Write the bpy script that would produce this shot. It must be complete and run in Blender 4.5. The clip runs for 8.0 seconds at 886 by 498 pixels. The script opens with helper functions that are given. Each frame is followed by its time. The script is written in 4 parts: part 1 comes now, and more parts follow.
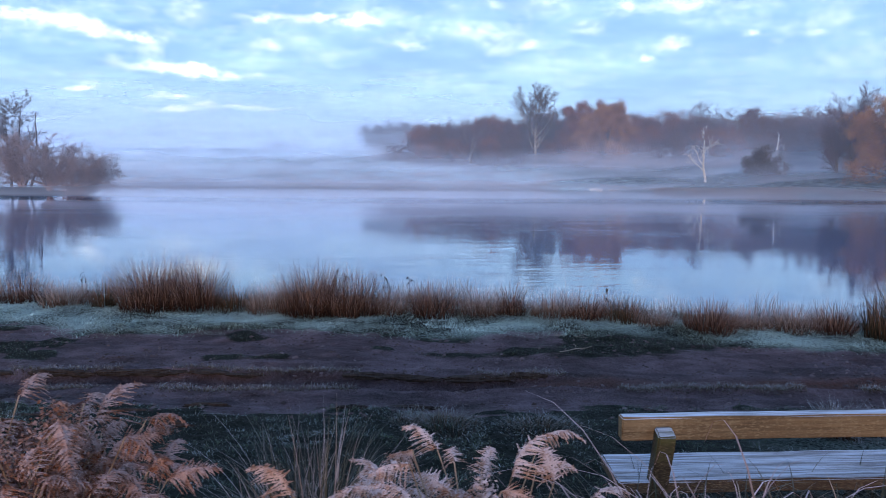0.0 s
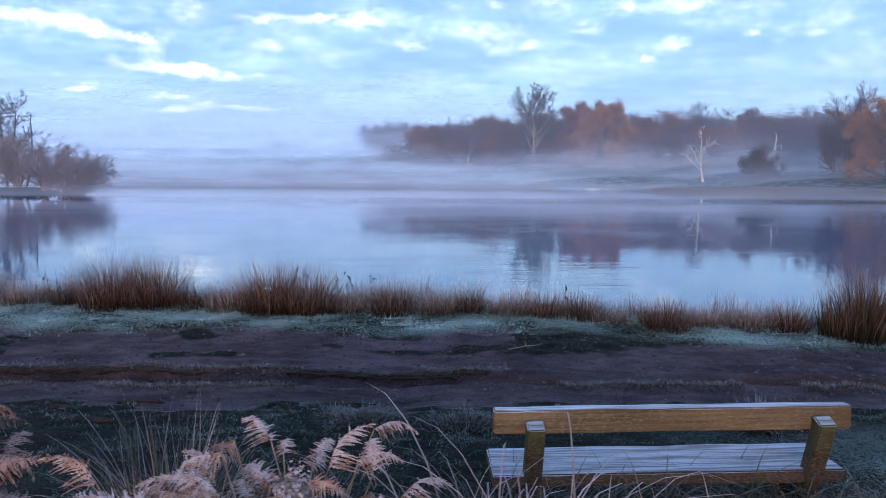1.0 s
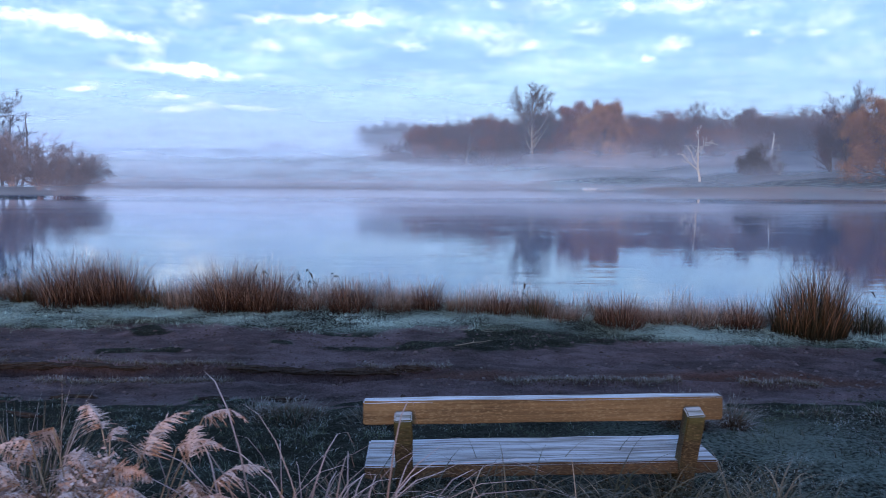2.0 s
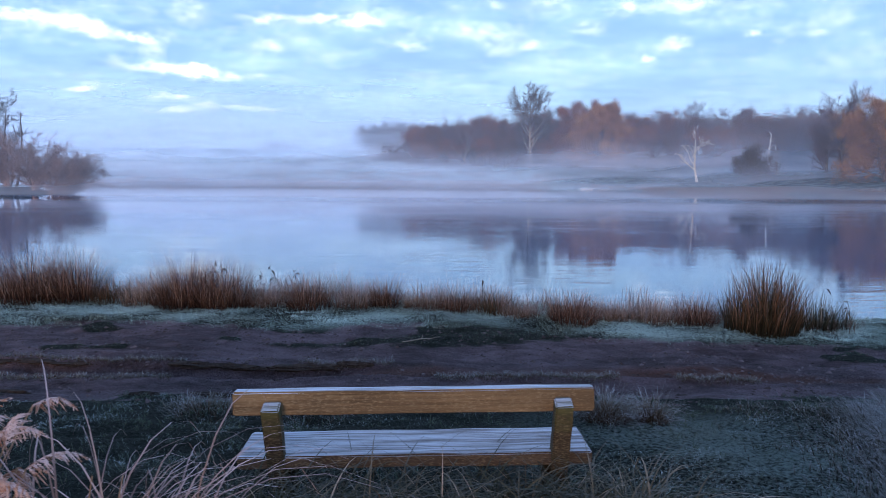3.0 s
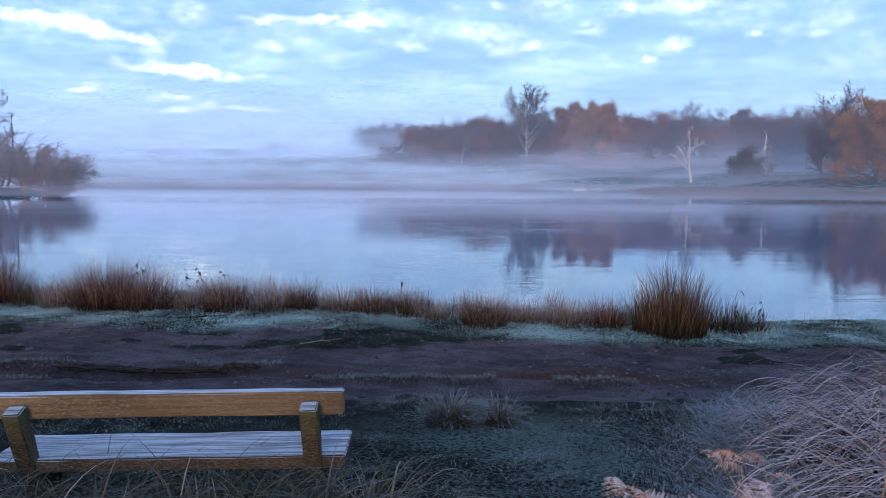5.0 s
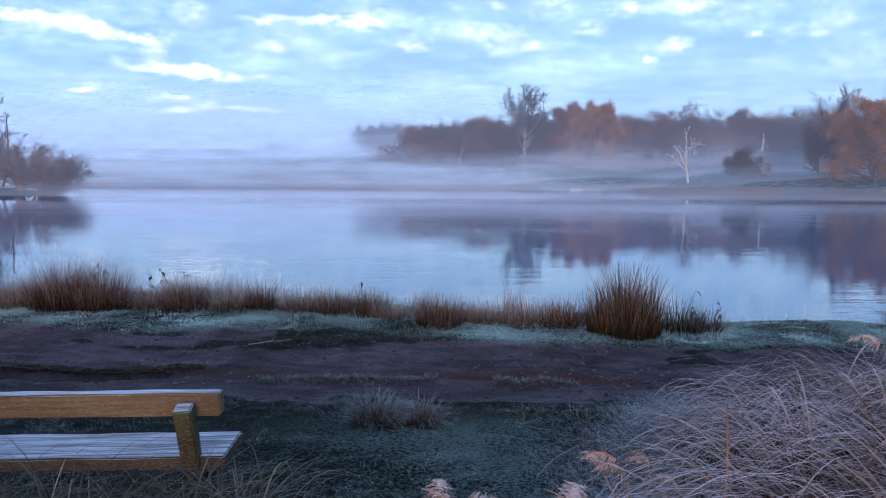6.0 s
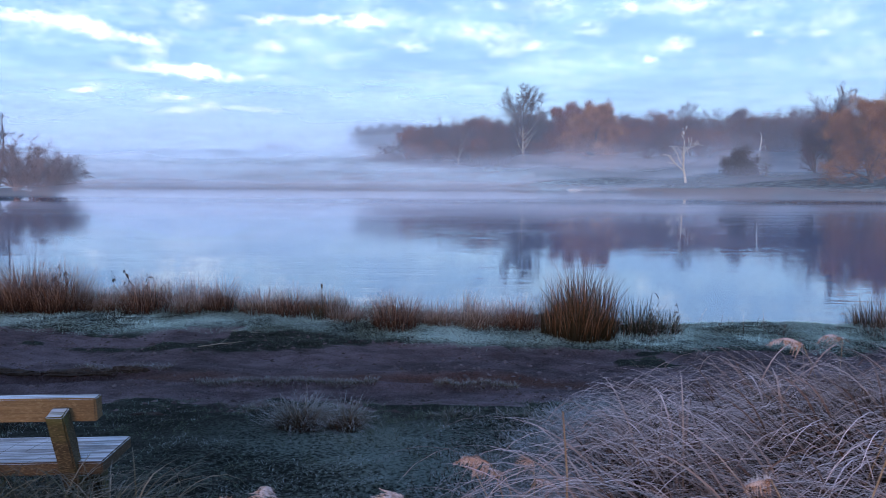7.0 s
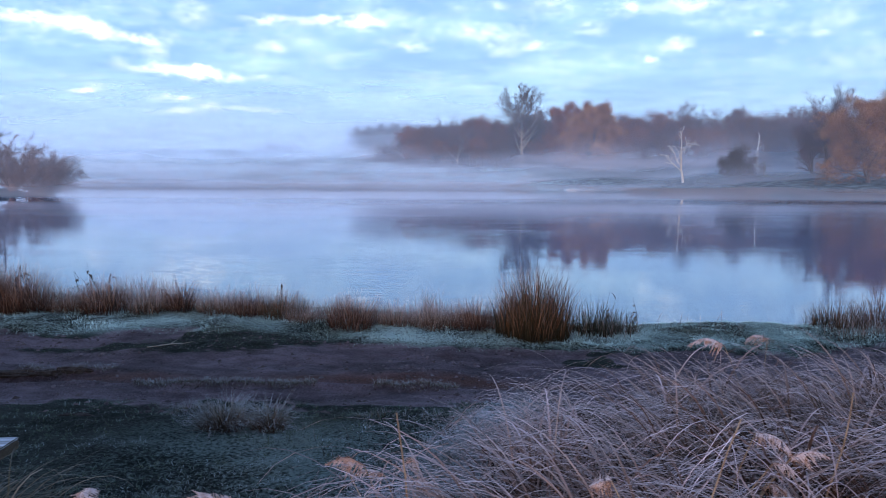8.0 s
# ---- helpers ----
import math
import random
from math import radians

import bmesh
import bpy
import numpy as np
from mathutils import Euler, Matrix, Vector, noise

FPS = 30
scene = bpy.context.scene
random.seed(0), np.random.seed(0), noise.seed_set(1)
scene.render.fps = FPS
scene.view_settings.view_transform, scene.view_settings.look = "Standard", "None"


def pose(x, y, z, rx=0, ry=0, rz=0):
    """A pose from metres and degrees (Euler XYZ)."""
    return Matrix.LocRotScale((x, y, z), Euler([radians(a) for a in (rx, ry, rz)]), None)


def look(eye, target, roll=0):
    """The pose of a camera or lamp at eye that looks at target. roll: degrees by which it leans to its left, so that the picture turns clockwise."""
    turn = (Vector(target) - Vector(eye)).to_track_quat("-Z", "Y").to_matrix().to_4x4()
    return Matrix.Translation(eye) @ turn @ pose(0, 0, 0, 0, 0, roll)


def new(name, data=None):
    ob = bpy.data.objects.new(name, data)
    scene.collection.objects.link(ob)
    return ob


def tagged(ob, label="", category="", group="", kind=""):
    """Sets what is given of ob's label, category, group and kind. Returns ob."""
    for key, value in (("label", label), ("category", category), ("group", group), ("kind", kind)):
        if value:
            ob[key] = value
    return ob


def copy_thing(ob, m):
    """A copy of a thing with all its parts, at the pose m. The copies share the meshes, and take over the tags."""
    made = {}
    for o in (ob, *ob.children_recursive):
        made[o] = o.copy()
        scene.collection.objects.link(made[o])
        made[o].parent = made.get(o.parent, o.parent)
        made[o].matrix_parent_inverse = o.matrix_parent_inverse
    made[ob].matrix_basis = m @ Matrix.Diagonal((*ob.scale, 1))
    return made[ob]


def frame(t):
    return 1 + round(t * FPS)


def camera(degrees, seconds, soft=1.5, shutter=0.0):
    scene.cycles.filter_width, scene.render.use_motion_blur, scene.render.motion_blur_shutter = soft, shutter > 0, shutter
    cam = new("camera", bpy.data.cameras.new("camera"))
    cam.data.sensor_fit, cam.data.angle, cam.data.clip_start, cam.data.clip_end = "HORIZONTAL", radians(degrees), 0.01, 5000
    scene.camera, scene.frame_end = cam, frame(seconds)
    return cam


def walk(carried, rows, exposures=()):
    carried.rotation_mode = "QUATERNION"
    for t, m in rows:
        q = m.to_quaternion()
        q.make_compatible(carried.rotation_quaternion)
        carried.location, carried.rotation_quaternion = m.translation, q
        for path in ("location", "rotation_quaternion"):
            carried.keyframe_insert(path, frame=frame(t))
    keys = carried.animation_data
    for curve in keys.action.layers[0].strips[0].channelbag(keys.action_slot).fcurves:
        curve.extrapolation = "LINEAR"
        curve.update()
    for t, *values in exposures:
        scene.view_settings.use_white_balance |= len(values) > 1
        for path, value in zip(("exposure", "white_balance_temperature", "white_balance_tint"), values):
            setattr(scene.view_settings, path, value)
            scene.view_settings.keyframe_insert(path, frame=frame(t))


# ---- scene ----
cam = camera(62.2, 8.0, soft=0.8, shutter=0.25)
METRES, EYE, TILT, LEAN, TURN = 4.6, 1.8, -5.87, -0.4, 0.0
ROWS = [
    (0.0, 0.0, 0.0, 0.0, 0.0, 0.0, -0.0),
    (0.5, 0.0624, 0.0008, -0.0035, 0.03, 0.02, 0.01),
    (1.0, 0.1258, 0.0015, -0.0071, 0.05, 0.02, 0.03),
    (1.5, 0.1896, 0.0015, -0.0113, 0.07, 0.02, 0.03),
    (3.0, 0.3806, 0.0026, -0.0255, 0.1, 0.04, 0.01),
    (3.5, 0.4434, 0.003, -0.0276, 0.12, 0.05, 0.02),
    (4.0, 0.5054, 0.0028, -0.0273, 0.14, 0.06, 0.01),
    (4.5, 0.5676, 0.0023, -0.0242, 0.17, 0.07, 0.02),
    (6.0, 0.752, 0.0021, -0.0209, 0.22, 0.09, -0.0),
    (6.5, 0.8131, 0.0028, -0.0188, 0.24, 0.09, 0.01),
    (7.0, 0.8749, 0.0034, -0.0158, 0.27, 0.09, 0.02),
    (7.5, 0.9368, 0.0045, -0.015, 0.29, 0.1, 0.03),
    (8.0, 0.9988, 0.0055, -0.0153, 0.33, 0.1, 0.05),
]
walk(cam, [(t, pose(0, 0, EYE, TILT, LEAN, TURN) @ pose(METRES * x, METRES * y, METRES * z, 90 + pitch, roll, yaw)) for t, x, y, z, yaw, pitch, roll in ROWS],
     [(0.0, 0.08, 5950, 13.0), (8.0, 0.08, 5950, 13.0)])

# ---- light ----
WATER = -0.68
SUN_EL, SUN_AZ = radians(8.5), radians(190)      # low dawn sun behind the camera


def node(nt, kind, **values):
    n = nt.nodes.new(kind)
    for key, value in values.items():
        setattr(n, key, value)
    return n


def wire(nt, target, value):
    """Set a socket to a number, a colour or another socket."""
    if isinstance(value, bpy.types.NodeSocket):
        nt.links.new(value, target)
    elif isinstance(value, (tuple, list)) and len(value) == 3 and target.type == "RGBA":
        target.default_value = (*value, 1)
    else:
        target.default_value = value


def calc(nt, op, a, b=0.0, c=None, clamp=False):
    n = node(nt, "ShaderNodeMath", operation=op, use_clamp=clamp)
    wire(nt, n.inputs[0], a)
    wire(nt, n.inputs[1], b)
    if c is not None:
        wire(nt, n.inputs[2], c)
    return n.outputs[0]


def blend(nt, fac, a, b, mode="MIX"):
    n = node(nt, "ShaderNodeMix", data_type="RGBA", blend_type=mode)
    wire(nt, n.inputs[0], fac)
    wire(nt, n.inputs[6], a)
    wire(nt, n.inputs[7], b)
    return n.outputs[2]


def remap(nt, value, lo, hi, out_lo=0.0, out_hi=1.0, smooth=True):
    n = node(nt, "ShaderNodeMapRange", interpolation_type="SMOOTHSTEP" if smooth else "LINEAR")
    for i, v in enumerate((value, lo, hi, out_lo, out_hi)):
        wire(nt, n.inputs[i], v)
    return n.outputs[0]


def grain(nt, coord, scale, detail=3.0, stretch=(1, 1, 1), rough=0.55):
    m = node(nt, "ShaderNodeMapping")
    wire(nt, m.inputs["Vector"], coord)
    m.inputs["Scale"].default_value = stretch
    n = node(nt, "ShaderNodeTexNoise")
    wire(nt, n.inputs["Vector"], m.outputs[0])
    n.inputs["Scale"].default_value, n.inputs["Detail"].default_value, n.inputs["Roughness"].default_value = scale, detail, rough
    return n.outputs["Fac"]


def make_sky():
    world = bpy.data.worlds.new("dawn_sky")
    scene.world = world
    world.use_nodes = True
    nt = world.node_tree
    nt.nodes.clear()
    way = node(nt, "ShaderNodeTexCoord").outputs["Generated"]
    xyz = node(nt, "ShaderNodeSeparateXYZ")
    wire(nt, xyz.inputs[0], way)
    x, y, z = xyz.outputs
    az = calc(nt, "ARCTAN2", x, y)
    el = calc(nt, "ARCSINE", z)
    up = calc(nt, "ADD", calc(nt, "MAXIMUM", z, 0.0), 0.13)
    flat = node(nt, "ShaderNodeCombineXYZ")
    wire(nt, flat.inputs[0], calc(nt, "DIVIDE", x, up))
    wire(nt, flat.inputs[1], calc(nt, "DIVIDE", y, up))
    sheet = flat.outputs[0]
    clear = node(nt, "ShaderNodeTexSky", sky_type="NISHITA", sun_disc=False, sun_elevation=SUN_EL, sun_rotation=SUN_AZ)
    big = grain(nt, sheet, 1.3, 5, (1, 1.2, 1))
    small = grain(nt, sheet, 5.0, 8, (1, 1.0, 1), 0.66)
    cover = calc(nt, "ADD", calc(nt, "MULTIPLY", big, 0.65), calc(nt, "MULTIPLY", small, 0.35))
    tone = calc(nt, "MULTIPLY", remap(nt, cover, 0.36, 0.66), remap(nt, az, 0.1, 0.5, 1.0, 0.6))
    cloud = blend(nt, tone, (0.28, 0.50, 0.85), (0.50, 0.78, 1.0))
    cloud = blend(nt, remap(nt, el, 0.25, 0.8), cloud, (0.29, 0.47, 0.84))
    haze = remap(nt, el, -0.02, 0.16, 1.0, 0.0)
    cloud = blend(nt, calc(nt, "MULTIPLY", haze, 0.55), cloud, (0.38, 0.59, 0.91))
    # bright breaks in the cloud deck: azimuth, elevation, half width, half height (milliradians), strength
    breaks = [(-351, 130, 37, 6, 1), (-316, 124, 22, 8, 1.5), (-276, 123, 43, 4, 0.8), (-472, 176, 34, 8, 0.9), (-438, 171, 15, 8, 1.3), (-395, 165, 39, 6, 0.8),
              (-369, 156, 15, 14, 0.5), (-521, 179, 26, 5, 0.7), (-455, 99, 16, 3, 1.1), (-446, 105, 9, 4, 0.6), (-352, 93, 23, 4, 1), (-354, 77, 26, 3, 1.1),
              (-306, 84, 18, 5, 0.8), (-249, 84, 43, 3, 0.6), (-225, 194, 37, 7, 0.8), (-138, 198, 42, 6, 1), (-109, 194, 18, 7, 0.6), (-326, 197, 21, 12, 0.45),
              (33, 186, 42, 11, 0.55), (78, 169, 23, 11, 0.55), (119, 168, 14, 5, 0.6), (238, 215, 10, 6, 0.9), (307, 211, 29, 6, 0.6), (295, 167, 15, 7, 0.8),
              (265, 149, 7, 5, 1), (185, 191, 18, 8, 0.6), (63, 218, 18, 6, 0.6), (388, 174, 7, 4, 0.8), (457, 169, 12, 4, 0.4), (144, 217, 45, 11, 0.4),
              (-49, 167, 17, 4, 0.5), (-233, 162, 16, 7, 0.4), (-412, 132, 13, 6, 0.3)]
    # puffs of cloud fray the edges of the breaks
    puff = grain(nt, way, 16, 9, (1, 1, 2.6), 0.62)
    fray = grain(nt, way, 60, 6, (1, 1, 1.8), 0.6)
    ragged = calc(nt, "ADD", calc(nt, "MULTIPLY", puff, 0.6), calc(nt, "MULTIPLY", fray, 0.4))
    warp = node(nt, "ShaderNodeCombineXYZ")
    wire(nt, warp.inputs[0], calc(nt, "ADD", az, calc(nt, "MULTIPLY", calc(nt, "SUBTRACT", grain(nt, way, 30, 7), 0.5), 0.045)))
    wire(nt, warp.inputs[1], calc(nt, "ADD", el, calc(nt, "MULTIPLY", calc(nt, "SUBTRACT", grain(nt, way, 42, 7, (1, 1, 1.3)), 0.5), 0.022)))
    total = 0.0
    for a, e, w, h, s in breaks:
        off = node(nt, "ShaderNodeVectorMath", operation="SUBTRACT")
        wire(nt, off.inputs[0], warp.outputs[0])
        off.inputs[1].default_value = (a / 1000, e / 1000, 0)
        div = node(nt, "ShaderNodeVectorMath", operation="DIVIDE")
        wire(nt, div.inputs[0], off.outputs[0])
        div.inputs[1].default_value = (w / 1000, h / 1000, 1)
        size = node(nt, "ShaderNodeVectorMath", operation="LENGTH")
        wire(nt, size.inputs[0], div.outputs[0])
        total = calc(nt, "ADD", total, remap(nt, size.outputs["Value"], 1.8, 0.0, 0.0, s if a < 0 else s * 0.75))
    glow = calc(nt, "MULTIPLY", total, remap(nt, ragged, 0.38, 0.56, 0.15, 1.0))
    high = remap(nt, el, 0.05, 0.18, 0.0, 1.0)
    glow = calc(nt, "ADD", glow, calc(nt, "MULTIPLY", remap(nt, calc(nt, "ADD", calc(nt, "MULTIPLY", ragged, 0.6), calc(nt, "MULTIPLY", big, 0.4)), 0.47, 0.63, 0.0, 0.30), high))
    cloud = blend(nt, calc(nt, "MINIMUM", glow, 1.0), cloud, (1.45, 1.5, 1.45))
    under = remap(nt, el, -0.03, 0.0, 0.0, 1.0)
    cloud = blend(nt, under, (0.10, 0.11, 0.14), cloud)
    lit = node(nt, "ShaderNodeBackground")
    wire(nt, lit.inputs[0], cloud)
    lit.inputs[1].default_value = 0.95
    air = node(nt, "ShaderNodeBackground")
    wire(nt, air.inputs[0], clear.outputs[0])
    air.inputs[1].default_value = 0.03
    both = node(nt, "ShaderNodeAddShader")
    nt.links.new(lit.outputs[0], both.inputs[0])
    nt.links.new(air.outputs[0], both.inputs[1])
    nt.links.new(both.outputs[0], node(nt, "ShaderNodeOutputWorld").inputs[0])


make_sky()
sun = new("sun", bpy.data.lights.new("sun", "SUN"))
sun.data.energy, sun.data.angle, sun.data.color = 1.3, radians(14), (1.0, 0.62, 0.38)
sun.matrix_world = look((math.sin(SUN_AZ) * 50, math.cos(SUN_AZ) * 50, 50 * math.tan(SUN_EL)), (0, 0, 0))


# ---- materials ----
def surface(name, rough=0.85, gloss=0.25):
    """A new node material: the material, its tree, its shader and object coordinates."""
    m = bpy.data.materials.new(name)
    m.use_nodes = True
    nt = m.node_tree
    bsdf = nt.nodes["Principled BSDF"]
    bsdf.inputs["Roughness"].default_value = rough
    bsdf.inputs["Specular IOR Level"].default_value = gloss
    return m, nt, bsdf, node(nt, "ShaderNodeTexCoord").outputs["Object"]


def bump(nt, bsdf, height, distance, strength=1.0):
    b = node(nt, "ShaderNodeBump")
    b.inputs["Distance"].default_value, b.inputs["Strength"].default_value = distance, strength
    wire(nt, b.inputs["Height"], height)
    nt.links.new(b.outputs[0], bsdf.inputs["Normal"])


def ramp(nt, fac, *stops):
    r = node(nt, "ShaderNodeValToRGB")
    wire(nt, r.inputs[0], fac)
    els = r.color_ramp.elements
    for i, (p, c) in enumerate(stops):
        e = els[i] if i < 2 else els.new(p)
        e.position, e.color = p, (*c, 1)
    return r.outputs[0]


def attribute(nt, name):
    return node(nt, "ShaderNodeAttribute", attribute_name=name).outputs["Fac"]


def blade_material(name, stops, frost=(0.55, 0.6, 0.64), amount=0.6, start=0.25, root=None):
    """Grass: a colour for each blade, a darker foot, and rime that thickens towards the tip."""
    m, nt, bsdf, co = surface(name, 0.75, 0.2)
    rnd = node(nt, "ShaderNodeNewGeometry").outputs["Random Per Island"]
    tip = attribute(nt, "tip")
    col = ramp(nt, rnd, *stops)
    # dark brown foot, with the shade between crowded blades put into its colour
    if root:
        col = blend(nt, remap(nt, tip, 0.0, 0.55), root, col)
    patch = grain(nt, co, 2.2, 3)
    rime = calc(nt, "MULTIPLY", remap(nt, tip, start, 1.0), remap(nt, patch, 0.3, 0.65, amount * 0.45, amount))
    rime = calc(nt, "MULTIPLY", rime, remap(nt, calc(nt, "FRACT", calc(nt, "MULTIPLY", rnd, 17.3)), 0, 1, 0.4, 1.2, False), clamp=True)
    wire(nt, bsdf.inputs["Base Color"], blend(nt, rime, col, frost))
    return m


def ground_material():
    m, nt, bsdf, co = surface("mud_and_turf", 0.9, 0.15)
    mud, frost, red = attribute(nt, "mud"), attribute(nt, "frost"), attribute(nt, "red")
    fine, mid, wide = grain(nt, co, 38, 5), grain(nt, co, 6, 5, (0.45, 1, 1)), grain(nt, co, 0.9, 4)
    grit = grain(nt, co, 130, 3, (0.7, 1, 1))
    earth = ramp(nt, calc(nt, "ADD", calc(nt, "MULTIPLY", calc(nt, "ADD", mid, wide), 0.33), calc(nt, "MULTIPLY", calc(nt, "ADD", fine, grit), 0.17)),
                 (0.36, (0.026, 0.018, 0.020)), (0.64, (0.29, 0.215, 0.25)), (0.5, (0.135, 0.099, 0.114)))
    # dark red earth paints the shadow under the rut's overhanging edge
    earth = blend(nt, calc(nt, "MULTIPLY", red, 0.75), earth, blend(nt, fine, (0.05, 0.020, 0.014), (0.20, 0.090, 0.062)))
    # turf kept near black: shade under the grass is painted into it
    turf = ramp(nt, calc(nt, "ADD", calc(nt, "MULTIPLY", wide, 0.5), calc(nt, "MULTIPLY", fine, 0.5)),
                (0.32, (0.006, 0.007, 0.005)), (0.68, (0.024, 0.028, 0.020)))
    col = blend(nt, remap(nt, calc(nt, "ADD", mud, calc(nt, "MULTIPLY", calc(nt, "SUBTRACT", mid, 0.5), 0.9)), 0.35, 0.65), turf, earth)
    rime = calc(nt, "MULTIPLY", frost, remap(nt, calc(nt, "ADD", calc(nt, "MULTIPLY", fine, 0.5), calc(nt, "MULTIPLY", wide, 0.5)), 0.42, 0.62))
    rime = calc(nt, "ADD", rime, calc(nt, "SUBTRACT", frost, 1.0, clamp=True), clamp=True)
    wire(nt, bsdf.inputs["Base Color"], blend(nt, rime, col, (0.50, 0.64, 0.60)))
    bump(nt, bsdf, calc(nt, "ADD", calc(nt, "MULTIPLY", calc(nt, "ADD", fine, calc(nt, "MULTIPLY", grit, 0.5)), 0.8), mid), 0.15)
    return m


def water_material():
    m, nt, bsdf, co = surface("still_water", 0.03, 0.5)
    wire(nt, bsdf.inputs["Base Color"], (0.03, 0.09, 0.19))
    bsdf.inputs["IOR"].default_value = 2.3
    swell = grain(nt, co, 0.55, 2, (0.3, 1.6, 1))
    ripple = grain(nt, co, 3.6, 2, (0.22, 1.7, 1))
    calm = remap(nt, grain(nt, co, 0.09, 2, (0.6, 1, 1)), 0.36, 0.66, 0.10, 1.0)
    bump(nt, bsdf, calc(nt, "MULTIPLY", calc(nt, "ADD", swell, calc(nt, "MULTIPLY", ripple, 0.45)), calm), 0.011, 1.0)
    return m


def mist_material(name, low, tall, haze, ceiling, left, right, edge, foot, tint):
    """A thin veil of mist: a dense layer near the water under a fainter haze, in drifts; the droplets scatter light from above both ways."""
    m = bpy.data.materials.new(name)
    m.use_nodes = True
    nt = m.node_tree
    nt.nodes.clear()
    co = node(nt, "ShaderNodeTexCoord").outputs["Object"]
    sep = node(nt, "ShaderNodeSeparateXYZ")
    wire(nt, sep.inputs[0], co)
    x, y, z = sep.outputs
    drift = grain(nt, co, 0.022, 4, (1, 1, 2.5))
    wisp = grain(nt, co, 0.10, 5, (0.4, 1, 2.6))
    top = calc(nt, "MULTIPLY", tall, remap(nt, drift, 0.3, 0.7, 0.6, 1.4))
    rel = attribute(nt, "above")
    body = calc(nt, "MULTIPLY", remap(nt, calc(nt, "DIVIDE", rel, top), 0.1, 1.2, 1.0, 0.0), remap(nt, wisp, 0.28, 0.66, 0.5, 1.1))
    thin = remap(nt, calc(nt, "DIVIDE", rel, calc(nt, "MULTIPLY", ceiling, remap(nt, calc(nt, "ADD", calc(nt, "MULTIPLY", drift, 0.5), calc(nt, "MULTIPLY", wisp, 0.5)), 0.35, 0.65, 0.6, 1.0))), 0.2, 1.0, haze, 0.0)
    west = calc(nt, "ADD", x, calc(nt, "MULTIPLY", calc(nt, "SUBTRACT", drift, 0.5), 60))
    body = calc(nt, "ADD", calc(nt, "MULTIPLY", body, low), thin)
    body = calc(nt, "MULTIPLY", body, remap(nt, rel, -0.1, foot, 0.0, 1.0))
    body = calc(nt, "MULTIPLY", body, remap(nt, west, 20, -40, 1.0, left))
    body = calc(nt, "MULTIPLY", body, remap(nt, west, edge, edge + 20, 1.0, right))
    alpha = calc(nt, "MINIMUM", body, 0.93)
    back, on = node(nt, "ShaderNodeBsdfDiffuse"), node(nt, "ShaderNodeBsdfTranslucent")
    for shader, way in ((back, (0, -0.45, 0.9)), (on, (0, -0.45, -0.9))):
        shader.inputs[0].default_value = (*tint, 1)
        facing = node(nt, "ShaderNodeCombineXYZ")
        for i in range(3):
            facing.inputs[i].default_value = way[i]
        nt.links.new(facing.outputs[0], shader.inputs["Normal"])
    both, mix = node(nt, "ShaderNodeAddShader"), node(nt, "ShaderNodeMixShader")
    nt.links.new(back.outputs[0], both.inputs[0])
    nt.links.new(on.outputs[0], both.inputs[1])
    wire(nt, mix.inputs[0], alpha)
    nt.links.new(node(nt, "ShaderNodeBsdfTransparent").outputs[0], mix.inputs[1])
    nt.links.new(both.outputs[0], mix.inputs[2])
    nt.links.new(mix.outputs[0], node(nt, "ShaderNodeOutputMaterial").inputs[0])
    return m


def bark_material(name, dark, light, scale=6.0):
    m, nt, bsdf, co = surface(name, 0.9, 0.15)
    g = grain(nt, co, scale, 4, (1, 1, 0.3))
    wire(nt, bsdf.inputs["Base Color"], ramp(nt, g, (0.3, dark), (0.7, light)))
    return m


def leaf_material(name, *stops, frost=0.0):
    m, nt, bsdf, co = surface(name, 0.8, 0.15)
    rnd = node(nt, "ShaderNodeNewGeometry").outputs["Random Per Island"]
    col = ramp(nt, rnd, *stops)
    patch = grain(nt, co, 0.45, 3)
    col = blend(nt, remap(nt, patch, 0.35, 0.7, 0.0, 0.45), col, (0.05, 0.03, 0.02))
    if frost:
        col = blend(nt, calc(nt, "MULTIPLY", remap(nt, grain(nt, co, 9.0, 3), 0.35, 0.65), frost), col, (0.76, 0.62, 0.62))
    wire(nt, bsdf.inputs["Base Color"], col)
    return m


